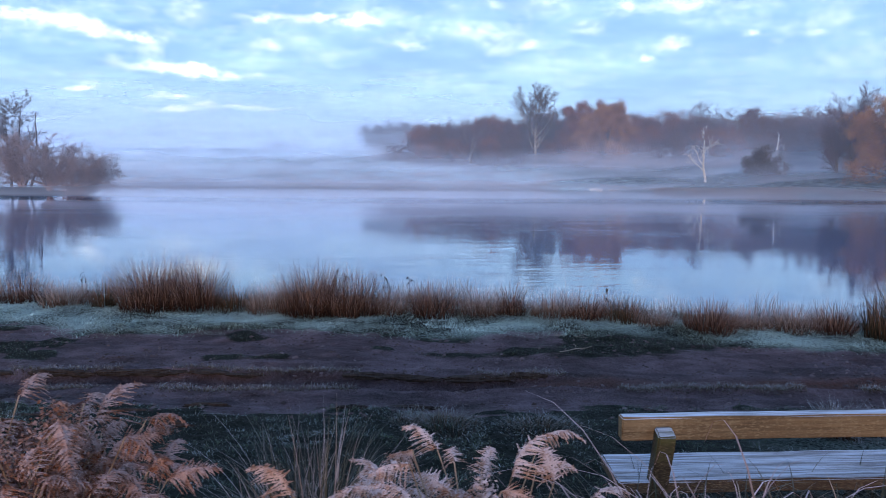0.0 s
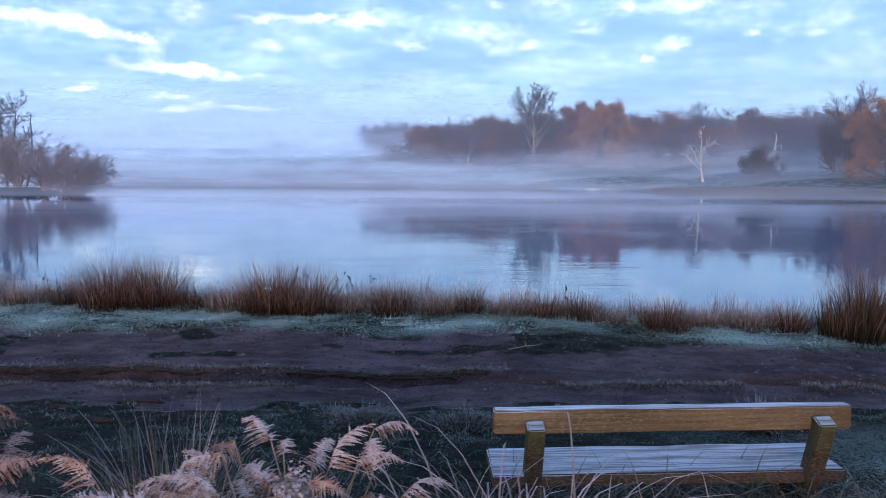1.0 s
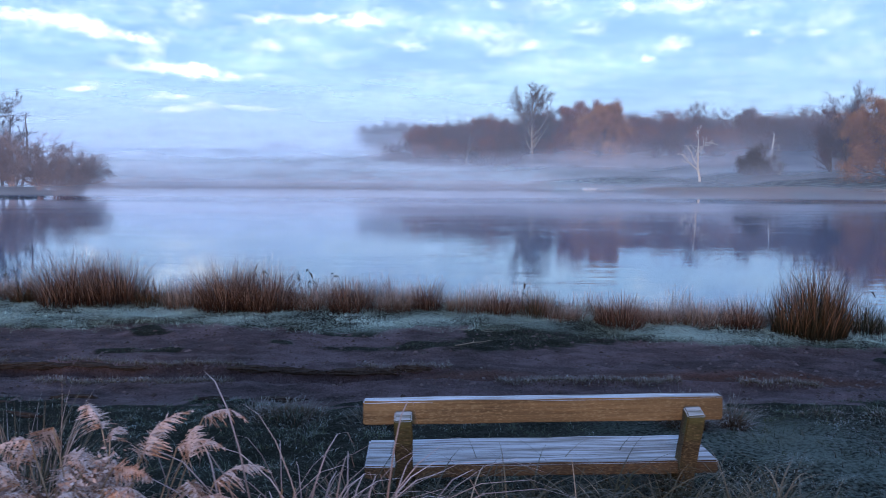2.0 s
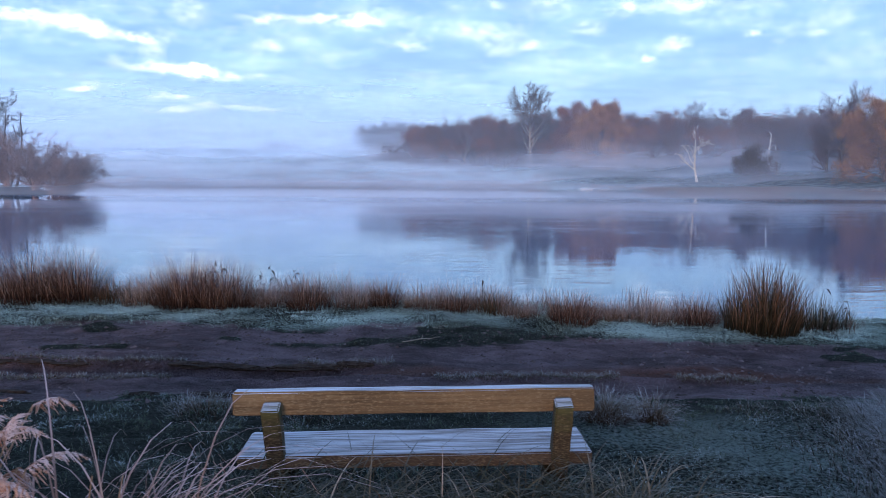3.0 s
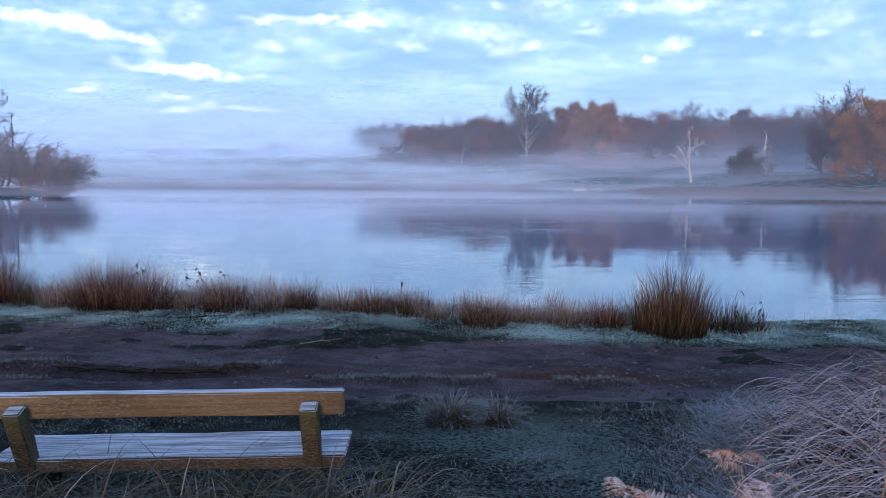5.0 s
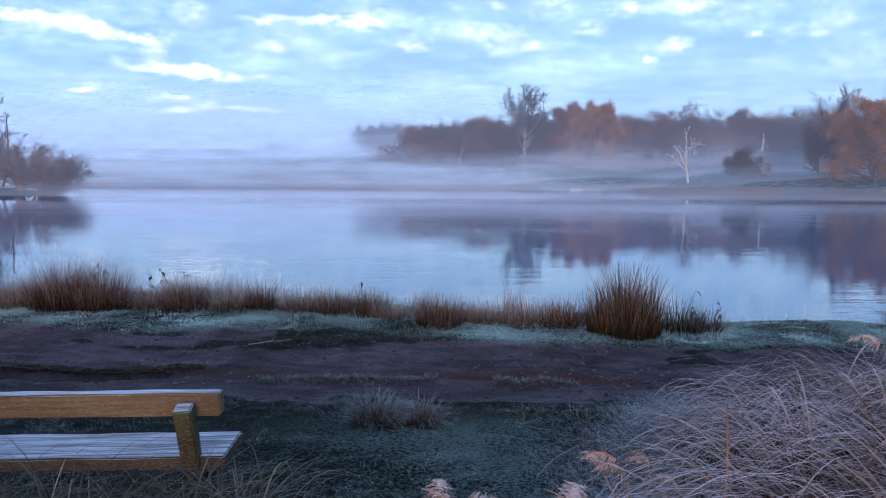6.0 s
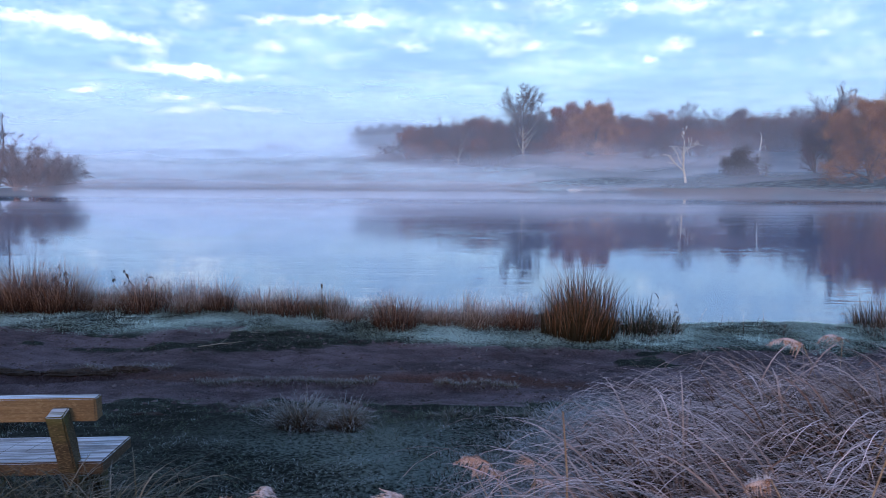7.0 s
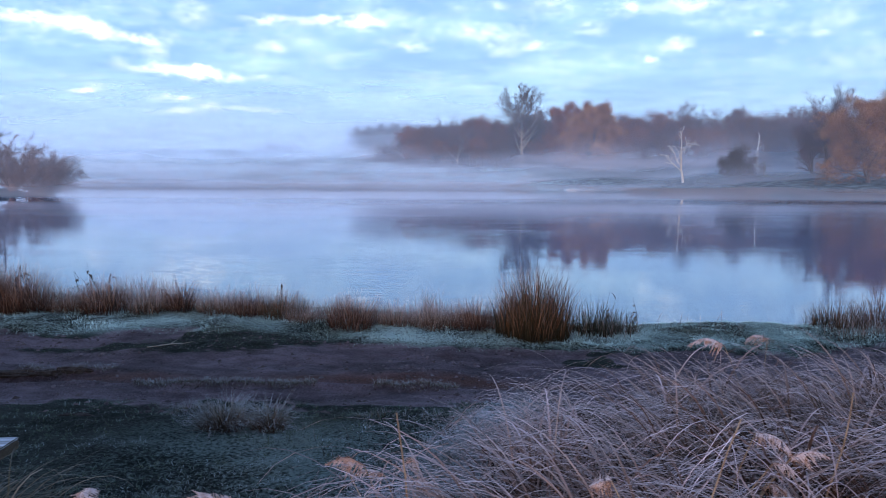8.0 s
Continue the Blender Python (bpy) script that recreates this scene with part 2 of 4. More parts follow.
def wood_material(name, dark, light, rime, moss=0.0):
    """Weathered sawn timber with grain along x, and rime on the faces that look up."""
    m, nt, bsdf, co = surface(name, 0.85, 0.2)
    lines = grain(nt, co, 9, 6, (0.22, 6, 6), 0.7)
    blot = grain(nt, co, 5, 4, (0.7, 1, 1))
    speck = grain(nt, co, 160, 4, (0.35, 1, 1))
    col = ramp(nt, calc(nt, "ADD", calc(nt, "MULTIPLY", lines, 0.6), calc(nt, "MULTIPLY", blot, 0.4)), (0.33, dark), (0.66, light))
    col = blend(nt, remap(nt, speck, 0.46, 0.74, 0.0, 0.40), col, (0.42, 0.33, 0.20))
    col = blend(nt, remap(nt, grain(nt, co, 2.2, 5, (0.8, 1.5, 1.5)), 0.45, 0.68, 0.0, 0.55), col, dark)
    if moss:
        col = blend(nt, calc(nt, "MULTIPLY", remap(nt, blot, 0.45, 0.6), moss), col, (0.10, 0.11, 0.04))
    nrm = node(nt, "ShaderNodeSeparateXYZ")
    wire(nt, nrm.inputs[0], node(nt, "ShaderNodeNewGeometry").outputs["Normal"])
    white = remap(nt, lines, 0.38, 0.62, 0.25, 1.0)
    frost = calc(nt, "MULTIPLY", remap(nt, nrm.outputs[2], 0.55, 0.85), calc(nt, "MULTIPLY", white, rime))
    wire(nt, bsdf.inputs["Base Color"], blend(nt, frost, col, (0.64, 0.69, 0.80)))
    bump(nt, bsdf, lines, 0.006)
    return m


M_GROUND, M_WATER = ground_material(), water_material()
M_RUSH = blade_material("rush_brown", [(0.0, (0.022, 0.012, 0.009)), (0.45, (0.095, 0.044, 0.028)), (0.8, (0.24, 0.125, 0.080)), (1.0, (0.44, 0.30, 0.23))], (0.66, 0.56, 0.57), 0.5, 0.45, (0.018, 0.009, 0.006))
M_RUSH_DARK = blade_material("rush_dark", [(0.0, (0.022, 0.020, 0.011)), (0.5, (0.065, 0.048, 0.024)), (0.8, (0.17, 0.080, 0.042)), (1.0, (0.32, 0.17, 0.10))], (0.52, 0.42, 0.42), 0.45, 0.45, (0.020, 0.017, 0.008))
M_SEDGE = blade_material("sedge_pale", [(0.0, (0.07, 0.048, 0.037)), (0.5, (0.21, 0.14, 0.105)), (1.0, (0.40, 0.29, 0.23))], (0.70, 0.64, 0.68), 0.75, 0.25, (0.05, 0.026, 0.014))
M_REED = blade_material("reed_far", [(0.0, (0.10, 0.062, 0.048)), (0.5, (0.20, 0.13, 0.095)), (1.0, (0.30, 0.21, 0.15))], (0.55, 0.48, 0.48), 0.5, 0.3)
M_TURF = blade_material("turf_frosted", [(0.0, (0.018, 0.034, 0.016)), (0.6, (0.05, 0.085, 0.04)), (1.0, (0.11, 0.12, 0.06))], (0.58, 0.76, 0.71), 1.25, -0.7)
M_LAWN = blade_material("turf_dark", [(0.0, (0.018, 0.027, 0.013)), (0.6, (0.048, 0.072, 0.033)), (1.0, (0.095, 0.098, 0.050))], (0.40, 0.49, 0.52), 0.5, 0.2)
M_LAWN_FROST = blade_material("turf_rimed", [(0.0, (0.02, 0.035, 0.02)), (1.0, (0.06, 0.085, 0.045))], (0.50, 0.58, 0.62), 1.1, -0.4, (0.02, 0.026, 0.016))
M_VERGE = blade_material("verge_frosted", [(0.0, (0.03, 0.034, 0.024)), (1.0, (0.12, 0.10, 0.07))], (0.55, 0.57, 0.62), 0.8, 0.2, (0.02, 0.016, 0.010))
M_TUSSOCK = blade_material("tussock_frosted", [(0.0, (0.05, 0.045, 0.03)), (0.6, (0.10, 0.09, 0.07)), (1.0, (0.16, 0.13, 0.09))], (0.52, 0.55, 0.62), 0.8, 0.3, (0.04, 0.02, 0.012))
# rime tinted pink: the warm sunlight on it is put into the colour
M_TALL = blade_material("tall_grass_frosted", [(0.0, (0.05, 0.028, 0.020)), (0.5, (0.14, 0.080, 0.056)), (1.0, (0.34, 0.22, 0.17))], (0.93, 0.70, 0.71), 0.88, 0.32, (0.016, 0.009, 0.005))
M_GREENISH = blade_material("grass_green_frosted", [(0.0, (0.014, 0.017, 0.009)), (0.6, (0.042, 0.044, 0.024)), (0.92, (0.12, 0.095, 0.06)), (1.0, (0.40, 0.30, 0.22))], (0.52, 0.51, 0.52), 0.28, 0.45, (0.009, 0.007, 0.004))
M_BARK = bark_material("bark_grey", (0.055, 0.045, 0.045), (0.16, 0.13, 0.12))
M_BARK_PALE = bark_material("bark_pale", (0.16, 0.13, 0.11), (0.36, 0.31, 0.26))
M_DEAD = bark_material("bleached_wood", (0.52, 0.45, 0.40), (0.85, 0.78, 0.70))
M_TWIG = bark_material("twigs_purple", (0.085, 0.052, 0.058), (0.19, 0.118, 0.122), 1.0)
M_WILLOW = bark_material("twigs_willow", (0.17, 0.11, 0.10), (0.38, 0.25, 0.21), 1.0)
M_OAK = leaf_material("oak_leaf_orange", (0.0, (0.26, 0.095, 0.04)), (0.5, (0.46, 0.20, 0.08)), (1.0, (0.54, 0.30, 0.14)))
M_OAK_RED = leaf_material("oak_leaf_red", (0.0, (0.17, 0.05, 0.035)), (0.5, (0.30, 0.10, 0.06)), (1.0, (0.38, 0.17, 0.10)))
M_BROWN = leaf_material("leaf_brown", (0.0, (0.09, 0.045, 0.038)), (0.5, (0.16, 0.078, 0.06)), (1.0, (0.22, 0.115, 0.085)))
M_UNDER = leaf_material("leaf_undergrowth", (0.0, (0.045, 0.022, 0.026)), (0.5, (0.09, 0.042, 0.042)), (1.0, (0.16, 0.075, 0.065)))
M_HOLLY = leaf_material("leaf_evergreen", (0.0, (0.05, 0.045, 0.035)), (0.5, (0.09, 0.07, 0.05)), (1.0, (0.14, 0.10, 0.07)))
M_BRACKEN = leaf_material("bracken_frosted", (0.0, (0.10, 0.030, 0.012)), (0.5, (0.25, 0.088, 0.038)), (1.0, (0.34, 0.17, 0.12)), frost=0.34)
M_BRACKEN_PALE = leaf_material("bracken_white", (0.0, (0.26, 0.10, 0.05)), (0.5, (0.46, 0.25, 0.16)), (1.0, (0.58, 0.38, 0.29)), frost=0.66)
M_STRAW = bark_material("straw", (0.24, 0.14, 0.08), (0.50, 0.36, 0.25), 20.0)
M_WEED = leaf_material("weed_dark", (0.0, (0.03, 0.03, 0.025)), (1.0, (0.08, 0.06, 0.05)))
M_CLOD = bark_material("clod_earth", (0.018, 0.013, 0.012), (0.055, 0.042, 0.036), 30.0)
M_CRUMB = leaf_material("mud_crumb", (0.0, (0.03, 0.02, 0.02)), (0.6, (0.10, 0.07, 0.075)), (1.0, (0.14, 0.105, 0.112)))
M_RAIL = wood_material("timber_rail", (0.065, 0.042, 0.024), (0.29, 0.195, 0.105), 1.0)
M_SEAT = wood_material("timber_seat", (0.035, 0.024, 0.017), (0.12, 0.082, 0.056), 0.78)
M_POST = wood_material("timber_post", (0.026, 0.020, 0.014), (0.095, 0.072, 0.046), 0.6, 0.6)


# ---- building blocks ----
UP = Vector((0, 0, 1))


def hashed(ix, iy, seed):
    h = np.sin(ix * 127.1 + iy * 311.7 + seed * 74.7) * 43758.5453
    return h - np.floor(h)


def lumps(x, y, size, seed=0):
    """Smooth value noise from -1 to 1 with bumps of about that size."""
    x, y = np.asarray(x, float) / size, np.asarray(y, float) / size
    ix, iy = np.floor(x), np.floor(y)
    fx, fy = x - ix, y - iy
    fx, fy = fx * fx * (3 - 2 * fx), fy * fy * (3 - 2 * fy)
    a = hashed(ix, iy, seed) * (1 - fx) + hashed(ix + 1, iy, seed) * fx
    b = hashed(ix, iy + 1, seed) * (1 - fx) + hashed(ix + 1, iy + 1, seed) * fx
    return 2 * (a * (1 - fy) + b * fy) - 1


def ease(v, lo, hi):
    t = np.clip((np.asarray(v, float) - lo) / (hi - lo), 0, 1)
    return t * t * (3 - 2 * t)


def mesh_of(name, verts, faces, material, tips=None, smooth=False):
    """A mesh from an array of corners and arrays of faces, each array with one number of corners a face."""
    me = bpy.data.meshes.new(name)
    verts = np.asarray(verts, np.float32).reshape(-1, 3)
    faces = [np.asarray(f, np.int32) for f in faces if len(f)]
    counts = np.concatenate([np.full(len(f), f.shape[1], np.int32) for f in faces])
    loops = np.concatenate([f.ravel() for f in faces])
    me.vertices.add(len(verts))
    me.vertices.foreach_set("co", verts.ravel())
    me.loops.add(len(loops))
    me.loops.foreach_set("vertex_index", loops)
    me.polygons.add(len(counts))
    me.polygons.foreach_set("loop_start", np.concatenate([[0], np.cumsum(counts)[:-1]]).astype(np.int32))
    me.update(calc_edges=True)
    if tips is not None:
        me.attributes.new("tip", "FLOAT", "POINT").data.foreach_set("value", np.asarray(tips, np.float32).ravel())
    me.materials.append(material)
    if smooth:
        me.shade_smooth()
    return me


def part(name, bm, material, parent, label=""):
    """Link a bmesh or a mesh as one object under a thing or a part."""
    if isinstance(bm, bmesh.types.BMesh):
        me = bpy.data.meshes.new(name)
        bm.to_mesh(me)
        bm.free()
        me.materials.append(material)
    else:
        me = bm
    ob = new(name, me)
    ob.parent = parent
    return tagged(ob, label)


# ---- the lie of the land ----
SHORE_X, SHORE_Y = (-60, -20, -6, 0, 3, 6, 9, 14, 30, 90), (14, 12.6, 11.7, 11.3, 10.7, 10.1, 10.1, 10.5, 11.5, 14)
FAR_X, FAR_Y = (-500, -100, -64, -44, -17, -2, 14, 26, 35, 41, 47, 48.5, 50, 56, 80, 150, 400), (190, 150, 145, 139, 137, 137, 136, 120, 104, 99.6, 95, 84, 78, 70, 58, 46, 42)


def near_shore(x):
    return np.interp(x, SHORE_X, SHORE_Y) + 0.22 * lumps(x, 0, 1.3, 5) + 0.1 * lumps(x, 0, 0.5, 6)


def far_shore(x):
    return np.interp(x, FAR_X, FAR_Y) + 0.9 * lumps(x, 0, 14, 8)


def path_edges(x):
    """Lower and upper edge of the muddy path."""
    lo = np.interp(x, (-8, 0, 3, 6, 9), (6.0, 6.15, 6.1, 6.3, 6.8)) + 0.22 * lumps(x, 1, 1.7, 11)
    hi = np.interp(x, (-8, -2, 2, 4.5, 7, 10), (9.0, 8.9, 8.65, 8.3, 8.25, 8.8)) + 0.18 * lumps(x, 2, 1.1, 12)
    return lo, hi


def muddy(x, y):
    lo, hi = path_edges(x)
    ragged = 0.30 * lumps(x * 0.7, y, 0.5, 23) + 0.20 * lumps(x * 0.8, y * 1.5, 0.17, 24)
    m = ease(y + ragged, lo - 0.45, lo + 0.3) * ease(y + 0.6 * ragged, hi + 0.3, hi - 0.15)
    turfs = ease(lumps(x, y * 2.2, 0.9, 21) + 0.4 * lumps(x, y, 0.3, 22), 0.30, 0.62) * ease(y, 7.3, 7.8)
    green = 1.2 * np.exp(-(((x - 2.3) / 1.1) ** 2 + ((y - 8.4) / 0.36) ** 2)) + 0.7 * np.exp(-(((x - 0.2) / 0.6) ** 2 + ((y - 8.05) / 0.16) ** 2)) + 0.7 * np.exp(-(((x - 1.4) / 0.8) ** 2 + ((y - 8.0) / 0.25) ** 2))
    return np.clip(m * (1 - 0.75 * turfs) * (1 - 0.8 * green), 0, 1)


def rut_lines(x):
    return 7.12 + 0.05 * lumps(x, 3, 1.4, 31), 6.72 + 0.06 * lumps(x, 4, 1.8, 32)


def near_height(x, y):
    z = np.interp(y, (-30, 0, 3, 5, 6.2, 7.6, 9.0, 10.4, 12), (0.35, 0.06, -0.03, -0.09, -0.17, -0.2, -0.14, -0.13, -0.2))
    z = z - 0.10 * ease(x, 3.0, 7.0) * ease(y, 6.5, 8.8)
    mud = muddy(x, y)
    z = z + 0.03 * lumps(x, y, 1.1, 41) + 0.018 * lumps(x * 0.6, y, 0.34, 42) + 0.016 * lumps(x * 0.7, y, 0.14, 43) + 0.010 * lumps(x * 0.8, y, 0.085, 44)
    z = z - 0.035 * mud + 0.02 * ease(lumps(x * 0.6, y, 0.4, 45), 0.2, 0.8) * mud
    r1, r2 = rut_lines(x)
    deep = ease(lumps(x, 5, 1.5, 33), -0.55, 0.2)
    w1 = ease(x, -9, -6) * ease(x, 1.9, 1.2) * deep
    z = z - 0.17 * w1 * ease(y, r1 - 0.22, r1 - 0.02) * ease(y, r1 + 0.10, r1) + 0.03 * w1 * np.exp(-((y - r1 - 0.14) / 0.07) ** 2)
    z = z - 0.035 * np.exp(-((y - r1 + 0.25) / 0.16) ** 2)
    z = z + 0.045 * ease(x, -1.5, 0.4) * ease(x, 4.9, 4.3) * np.exp(-((y - r2) / 0.06) ** 2)
    z = z - 0.03 * np.exp(-((y - 6.35) / 0.14) ** 2)
    return z


def height(x, y):
    x, y = np.asarray(x, float), np.asarray(y, float)
    d_near, d_far = near_shore(x) - y, y - far_shore(x)
    bed = WATER - 0.7
    near = bed + (near_height(x, y) - bed) * ease(d_near, -0.55, 0.25)
    gentle = 0.058 - 0.020 * ease(x, 25, 45)
    rise = WATER + 0.28 + np.minimum(np.maximum(d_far, 0), 300) * gentle + 0.25 * lumps(x, y, 9, 51) * ease(d_far, 2, 12) + 1.2 * lumps(x, y, 130, 52) * ease(d_far, 60, 260)
    far = bed + (rise - bed) * ease(d_far, -2.0, 0.6)
    isle = 1 - ((x + 52) / 14) ** 2 - ((y - 79) / 4.2) ** 2
    island = bed + 1.35 * ease(isle, -0.12, 0.55) + 0.12 * lumps(x, y, 2.5, 53) * ease(isle, 0, 0.3)
    return np.maximum(np.where(y < 40, near, far), island)


def steps(lo, hi, fine, reach, growth=1.16):
    mid = np.arange(lo, hi + fine / 2, fine)
    out, d = [], fine
    while not out or out[-1] < reach:
        d = min(d * growth, 350)
        out.append((out[-1] if out else 0) + d)
    return out, mid


def build_ground():
    out, mid = steps(-7.5, 12.0, 0.05, 3600)
    xs = np.concatenate([mid[0] - np.array(out[::-1]), mid, mid[-1] + np.array(out)])
    out, mid = steps(1.0, 12.0, 0.038, 3600)
    bank = np.arange(40, 160, 1.5)
    ahead = [v for v in (mid[-1] + np.array(out)) if v < 40] + list(bank) + [v for v in (mid[-1] + np.array(out)) if v > 161]
    ys = np.concatenate([mid[0] - np.array(out[::-1]), mid, ahead])
    X, Y = np.meshgrid(xs, ys)
    Z = height(X, Y)
    nx, ny = len(xs), len(ys)
    i = np.arange(nx * ny).reshape(ny, nx)
    quads = np.stack([i[:-1, :-1], i[:-1, 1:], i[1:, 1:], i[1:, :-1]], -1).reshape(-1, 4)
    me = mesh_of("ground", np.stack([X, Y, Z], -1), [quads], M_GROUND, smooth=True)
    mud = np.where(Y < 30, muddy(X, Y), 0)
    lo, hi = path_edges(X)
    frost = np.where(Y < 30, 0.03 + 1.2 * ease(Y, hi - 0.12, hi + 0.2) + 0.55 * ease(X, 1.9, 3.4) * ease(Y, 5.6, 4.9) * ease(Y, 0.5, 2.0), np.where((X < -35) & (Y < 100), 0.25, 1.5 - 1.05 * ease(X, 18, 38) - (1.3 - 0.95 * ease(X, 18, 38)) * ease(Y, np.interp(X, (-40, -22, -5, 20, 45, 60, 80, 120, 160), (430, 258, 216, 204, 196, 176, 150, 134, 124)), np.interp(X, (-40, -22, -5, 20, 45, 60, 80, 120, 160), (440, 268, 224, 212, 204, 184, 158, 142, 132)))))
    frost = frost * (1 - mud) * (0.8 + 0.3 * lumps(X, Y, 0.8, 61))
    r1, r2 = rut_lines(X)
    # band of painted shadow along the rut, broken up by noise
    red = np.exp(-((Y - r1 + 0.12) / 0.14) ** 2) * ease(lumps(X, Y * 3, 1.2, 62), -0.5, 0.5)
    for key, value in (("mud", mud), ("frost", np.clip(frost, 0, 1.6)), ("red", red)):
        me.attributes.new(key, "FLOAT", "POINT").data.foreach_set("value", value.astype(np.float32).ravel())
    tagged(new("ground", me), "frosted grassland with a rutted muddy path along the lake", "ground", kind="structure")


def build_water():
    bm = bmesh.new()
    for x, y in ((-520, 9.0), (420, 9.0), (420, 200), (-520, 200)):
        bm.verts.new((x, y, 0))
    bm.faces.new(bm.verts)
    ob = part("water", bm, M_WATER, None)
    ob.location.z = WATER
    tagged(ob, "still pale blue lake water reflecting sky and woods", "lake", kind="structure")


build_ground()
build_water()


def build_mist(y, low, tall, haze, ceiling, left, right, edge, foot, tint):
    """A curved upright sheet of mist that stands on the land or the water; "above" is the height over its foot."""
    xs = np.linspace(-420, 330, 151)
    top = max(1.7 * tall, ceiling if haze else 0)
    X, R = np.meshgrid(xs, (-0.3, top))
    Yg = y + 2.5 * lumps(X, 0, 25, int(y))
    Zg = np.maximum(height(X, Yg), WATER) + R
    i = np.arange(X.size).reshape(X.shape)
    quads = np.stack([i[:-1, :-1], i[:-1, 1:], i[1:, 1:], i[1:, :-1]], -1).reshape(-1, 4)
    me = mesh_of("mist", np.stack([X, Yg, Zg], -1), [quads], mist_material("mist", low, tall, haze, ceiling, left, right, edge, foot, tint), smooth=True)
    me.attributes.new("above", "FLOAT", "POINT").data.foreach_set("value", R.astype(np.float32).ravel())
    tagged(new("mist", me), "thin bank of pale dawn mist drifting over the lake", "mist", kind="stuff")


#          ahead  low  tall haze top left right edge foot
# the far sheets' bluer tint paints the sky-blue haze of distance into the mist
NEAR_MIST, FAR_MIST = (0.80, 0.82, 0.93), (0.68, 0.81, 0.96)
for row in ((68, 0.20, 2.0, 0.10, 26, 1.0, 1.0, 24, 0.4, NEAR_MIST), (112, 0.28, 2.6, 0.0, 12, 1.1, 0.8, 20, 0.5, NEAR_MIST),
            (133, 0.24, 4.6, 0.06, 40, 1.1, 1.1, 30, 1.0, NEAR_MIST), (156, 0.24, 5.5, 0.0, 36, 1.1, 1.1, 34, 1.2, NEAR_MIST), (180, 0.30, 7.5, 0.0, 36, 1.1, 1.1, 34, 1.2, NEAR_MIST),
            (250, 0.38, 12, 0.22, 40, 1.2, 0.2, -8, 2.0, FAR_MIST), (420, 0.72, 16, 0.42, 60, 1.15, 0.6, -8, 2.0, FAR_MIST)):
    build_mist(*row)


# ---- trees ----
def tubes(segs, sides):
    """Tapered prisms along segments of (start, end, radius, radius)."""
    a = np.array([(*s[0], *s[1], s[2], s[3]) for s in segs], float)
    p, q, r0, r1 = a[:, 0:3], a[:, 3:6], a[:, 6], a[:, 7]
    d = q - p
    d /= np.maximum(np.linalg.norm(d, axis=1, keepdims=True), 1e-6)
    ref = np.where(np.abs(d[:, 2:3]) > 0.9, [[1.0, 0, 0]], [[0, 0, 1.0]])
    u = np.cross(d, ref)
    u /= np.linalg.norm(u, axis=1, keepdims=True)
    v = np.cross(d, u)
    ang = np.arange(sides) * 2 * np.pi / sides
    ring = u[:, None] * np.cos(ang)[None, :, None] + v[:, None] * np.sin(ang)[None, :, None]
    verts = np.concatenate([p[:, None] + ring * r0[:, None, None], q[:, None] + ring * r1[:, None, None]], 1).reshape(-1, 3)
    k = np.arange(sides)
    face = np.stack([k, (k + 1) % sides, (k + 1) % sides + sides, k + sides], -1)
    faces = (np.arange(len(a)) * 2 * sides)[:, None, None] + face[None]
    return verts, faces.reshape(-1, 4)


def cane(points, radii, sides=5):
    """One connected tapering stem through points."""
    pts = [Vector(q) for q in points]
    V, F = [], []
    for i, q in enumerate(pts):
        d = (pts[min(i + 1, len(pts) - 1)] - pts[max(i - 1, 0)]).normalized()
        u = d.cross(Vector((1, 0, 0)) if abs(d.x) < 0.9 else Vector((0, 1, 0))).normalized()
        v = d.cross(u)
        for k in range(sides):
            a = 2 * math.pi * k / sides
            V.append(q + (u * math.cos(a) + v * math.sin(a)) * radii[i])
            if i:
                j = (k + 1) % sides
                F.append(((i - 1) * sides + k, (i - 1) * sides + j, i * sides + j, i * sides + k))
    return np.array([tuple(v) for v in V]), np.array(F)


def grow(rng, out, p, d, length, radius, level, plan, fine=0.028):
    """Grow one branch and its children; plan holds a row for each level:
    pieces, bend, upward pull, children, first child, angle, length ratio."""
    pieces, bend, pull, kids, first, angle, ratio = plan[level]
    last = level == len(plan) - 1
    end = 0.25 if not last else 0.35
    for i in range(pieces):
        d = Vector((d.x + rng.gauss(0, bend), d.y + rng.gauss(0, bend), d.z + rng.gauss(0, bend) + pull)).normalized()
        q = p + d * (length / pieces)
        f0, f1 = i / pieces, (i + 1) / pieces
        out[level].append((p, q, radius * (1 - (1 - end) * f0), radius * (1 - (1 - end) * f1)))
        p = q
        if not last and f1 > first:
            share = kids / max(1, round(pieces * (1 - first)))
            for _ in range(int(share) + (rng.random() < share % 1)):
                side = d.cross(Vector((rng.gauss(0, 1), rng.gauss(0, 1), rng.gauss(0, 1)))).normalized()
                a = radians(angle * rng.uniform(0.65, 1.3))
                start = p - d * (length / pieces) * rng.random() * 0.8
                grow(rng, out, start, (d * math.cos(a) + side * math.sin(a)).normalized(), length * ratio * rng.uniform(0.65, 1.2) * (1.15 - 0.5 * f1),
                     max(radius * (1 - (1 - end) * f1) * 0.62, fine), level + 1, plan, fine)


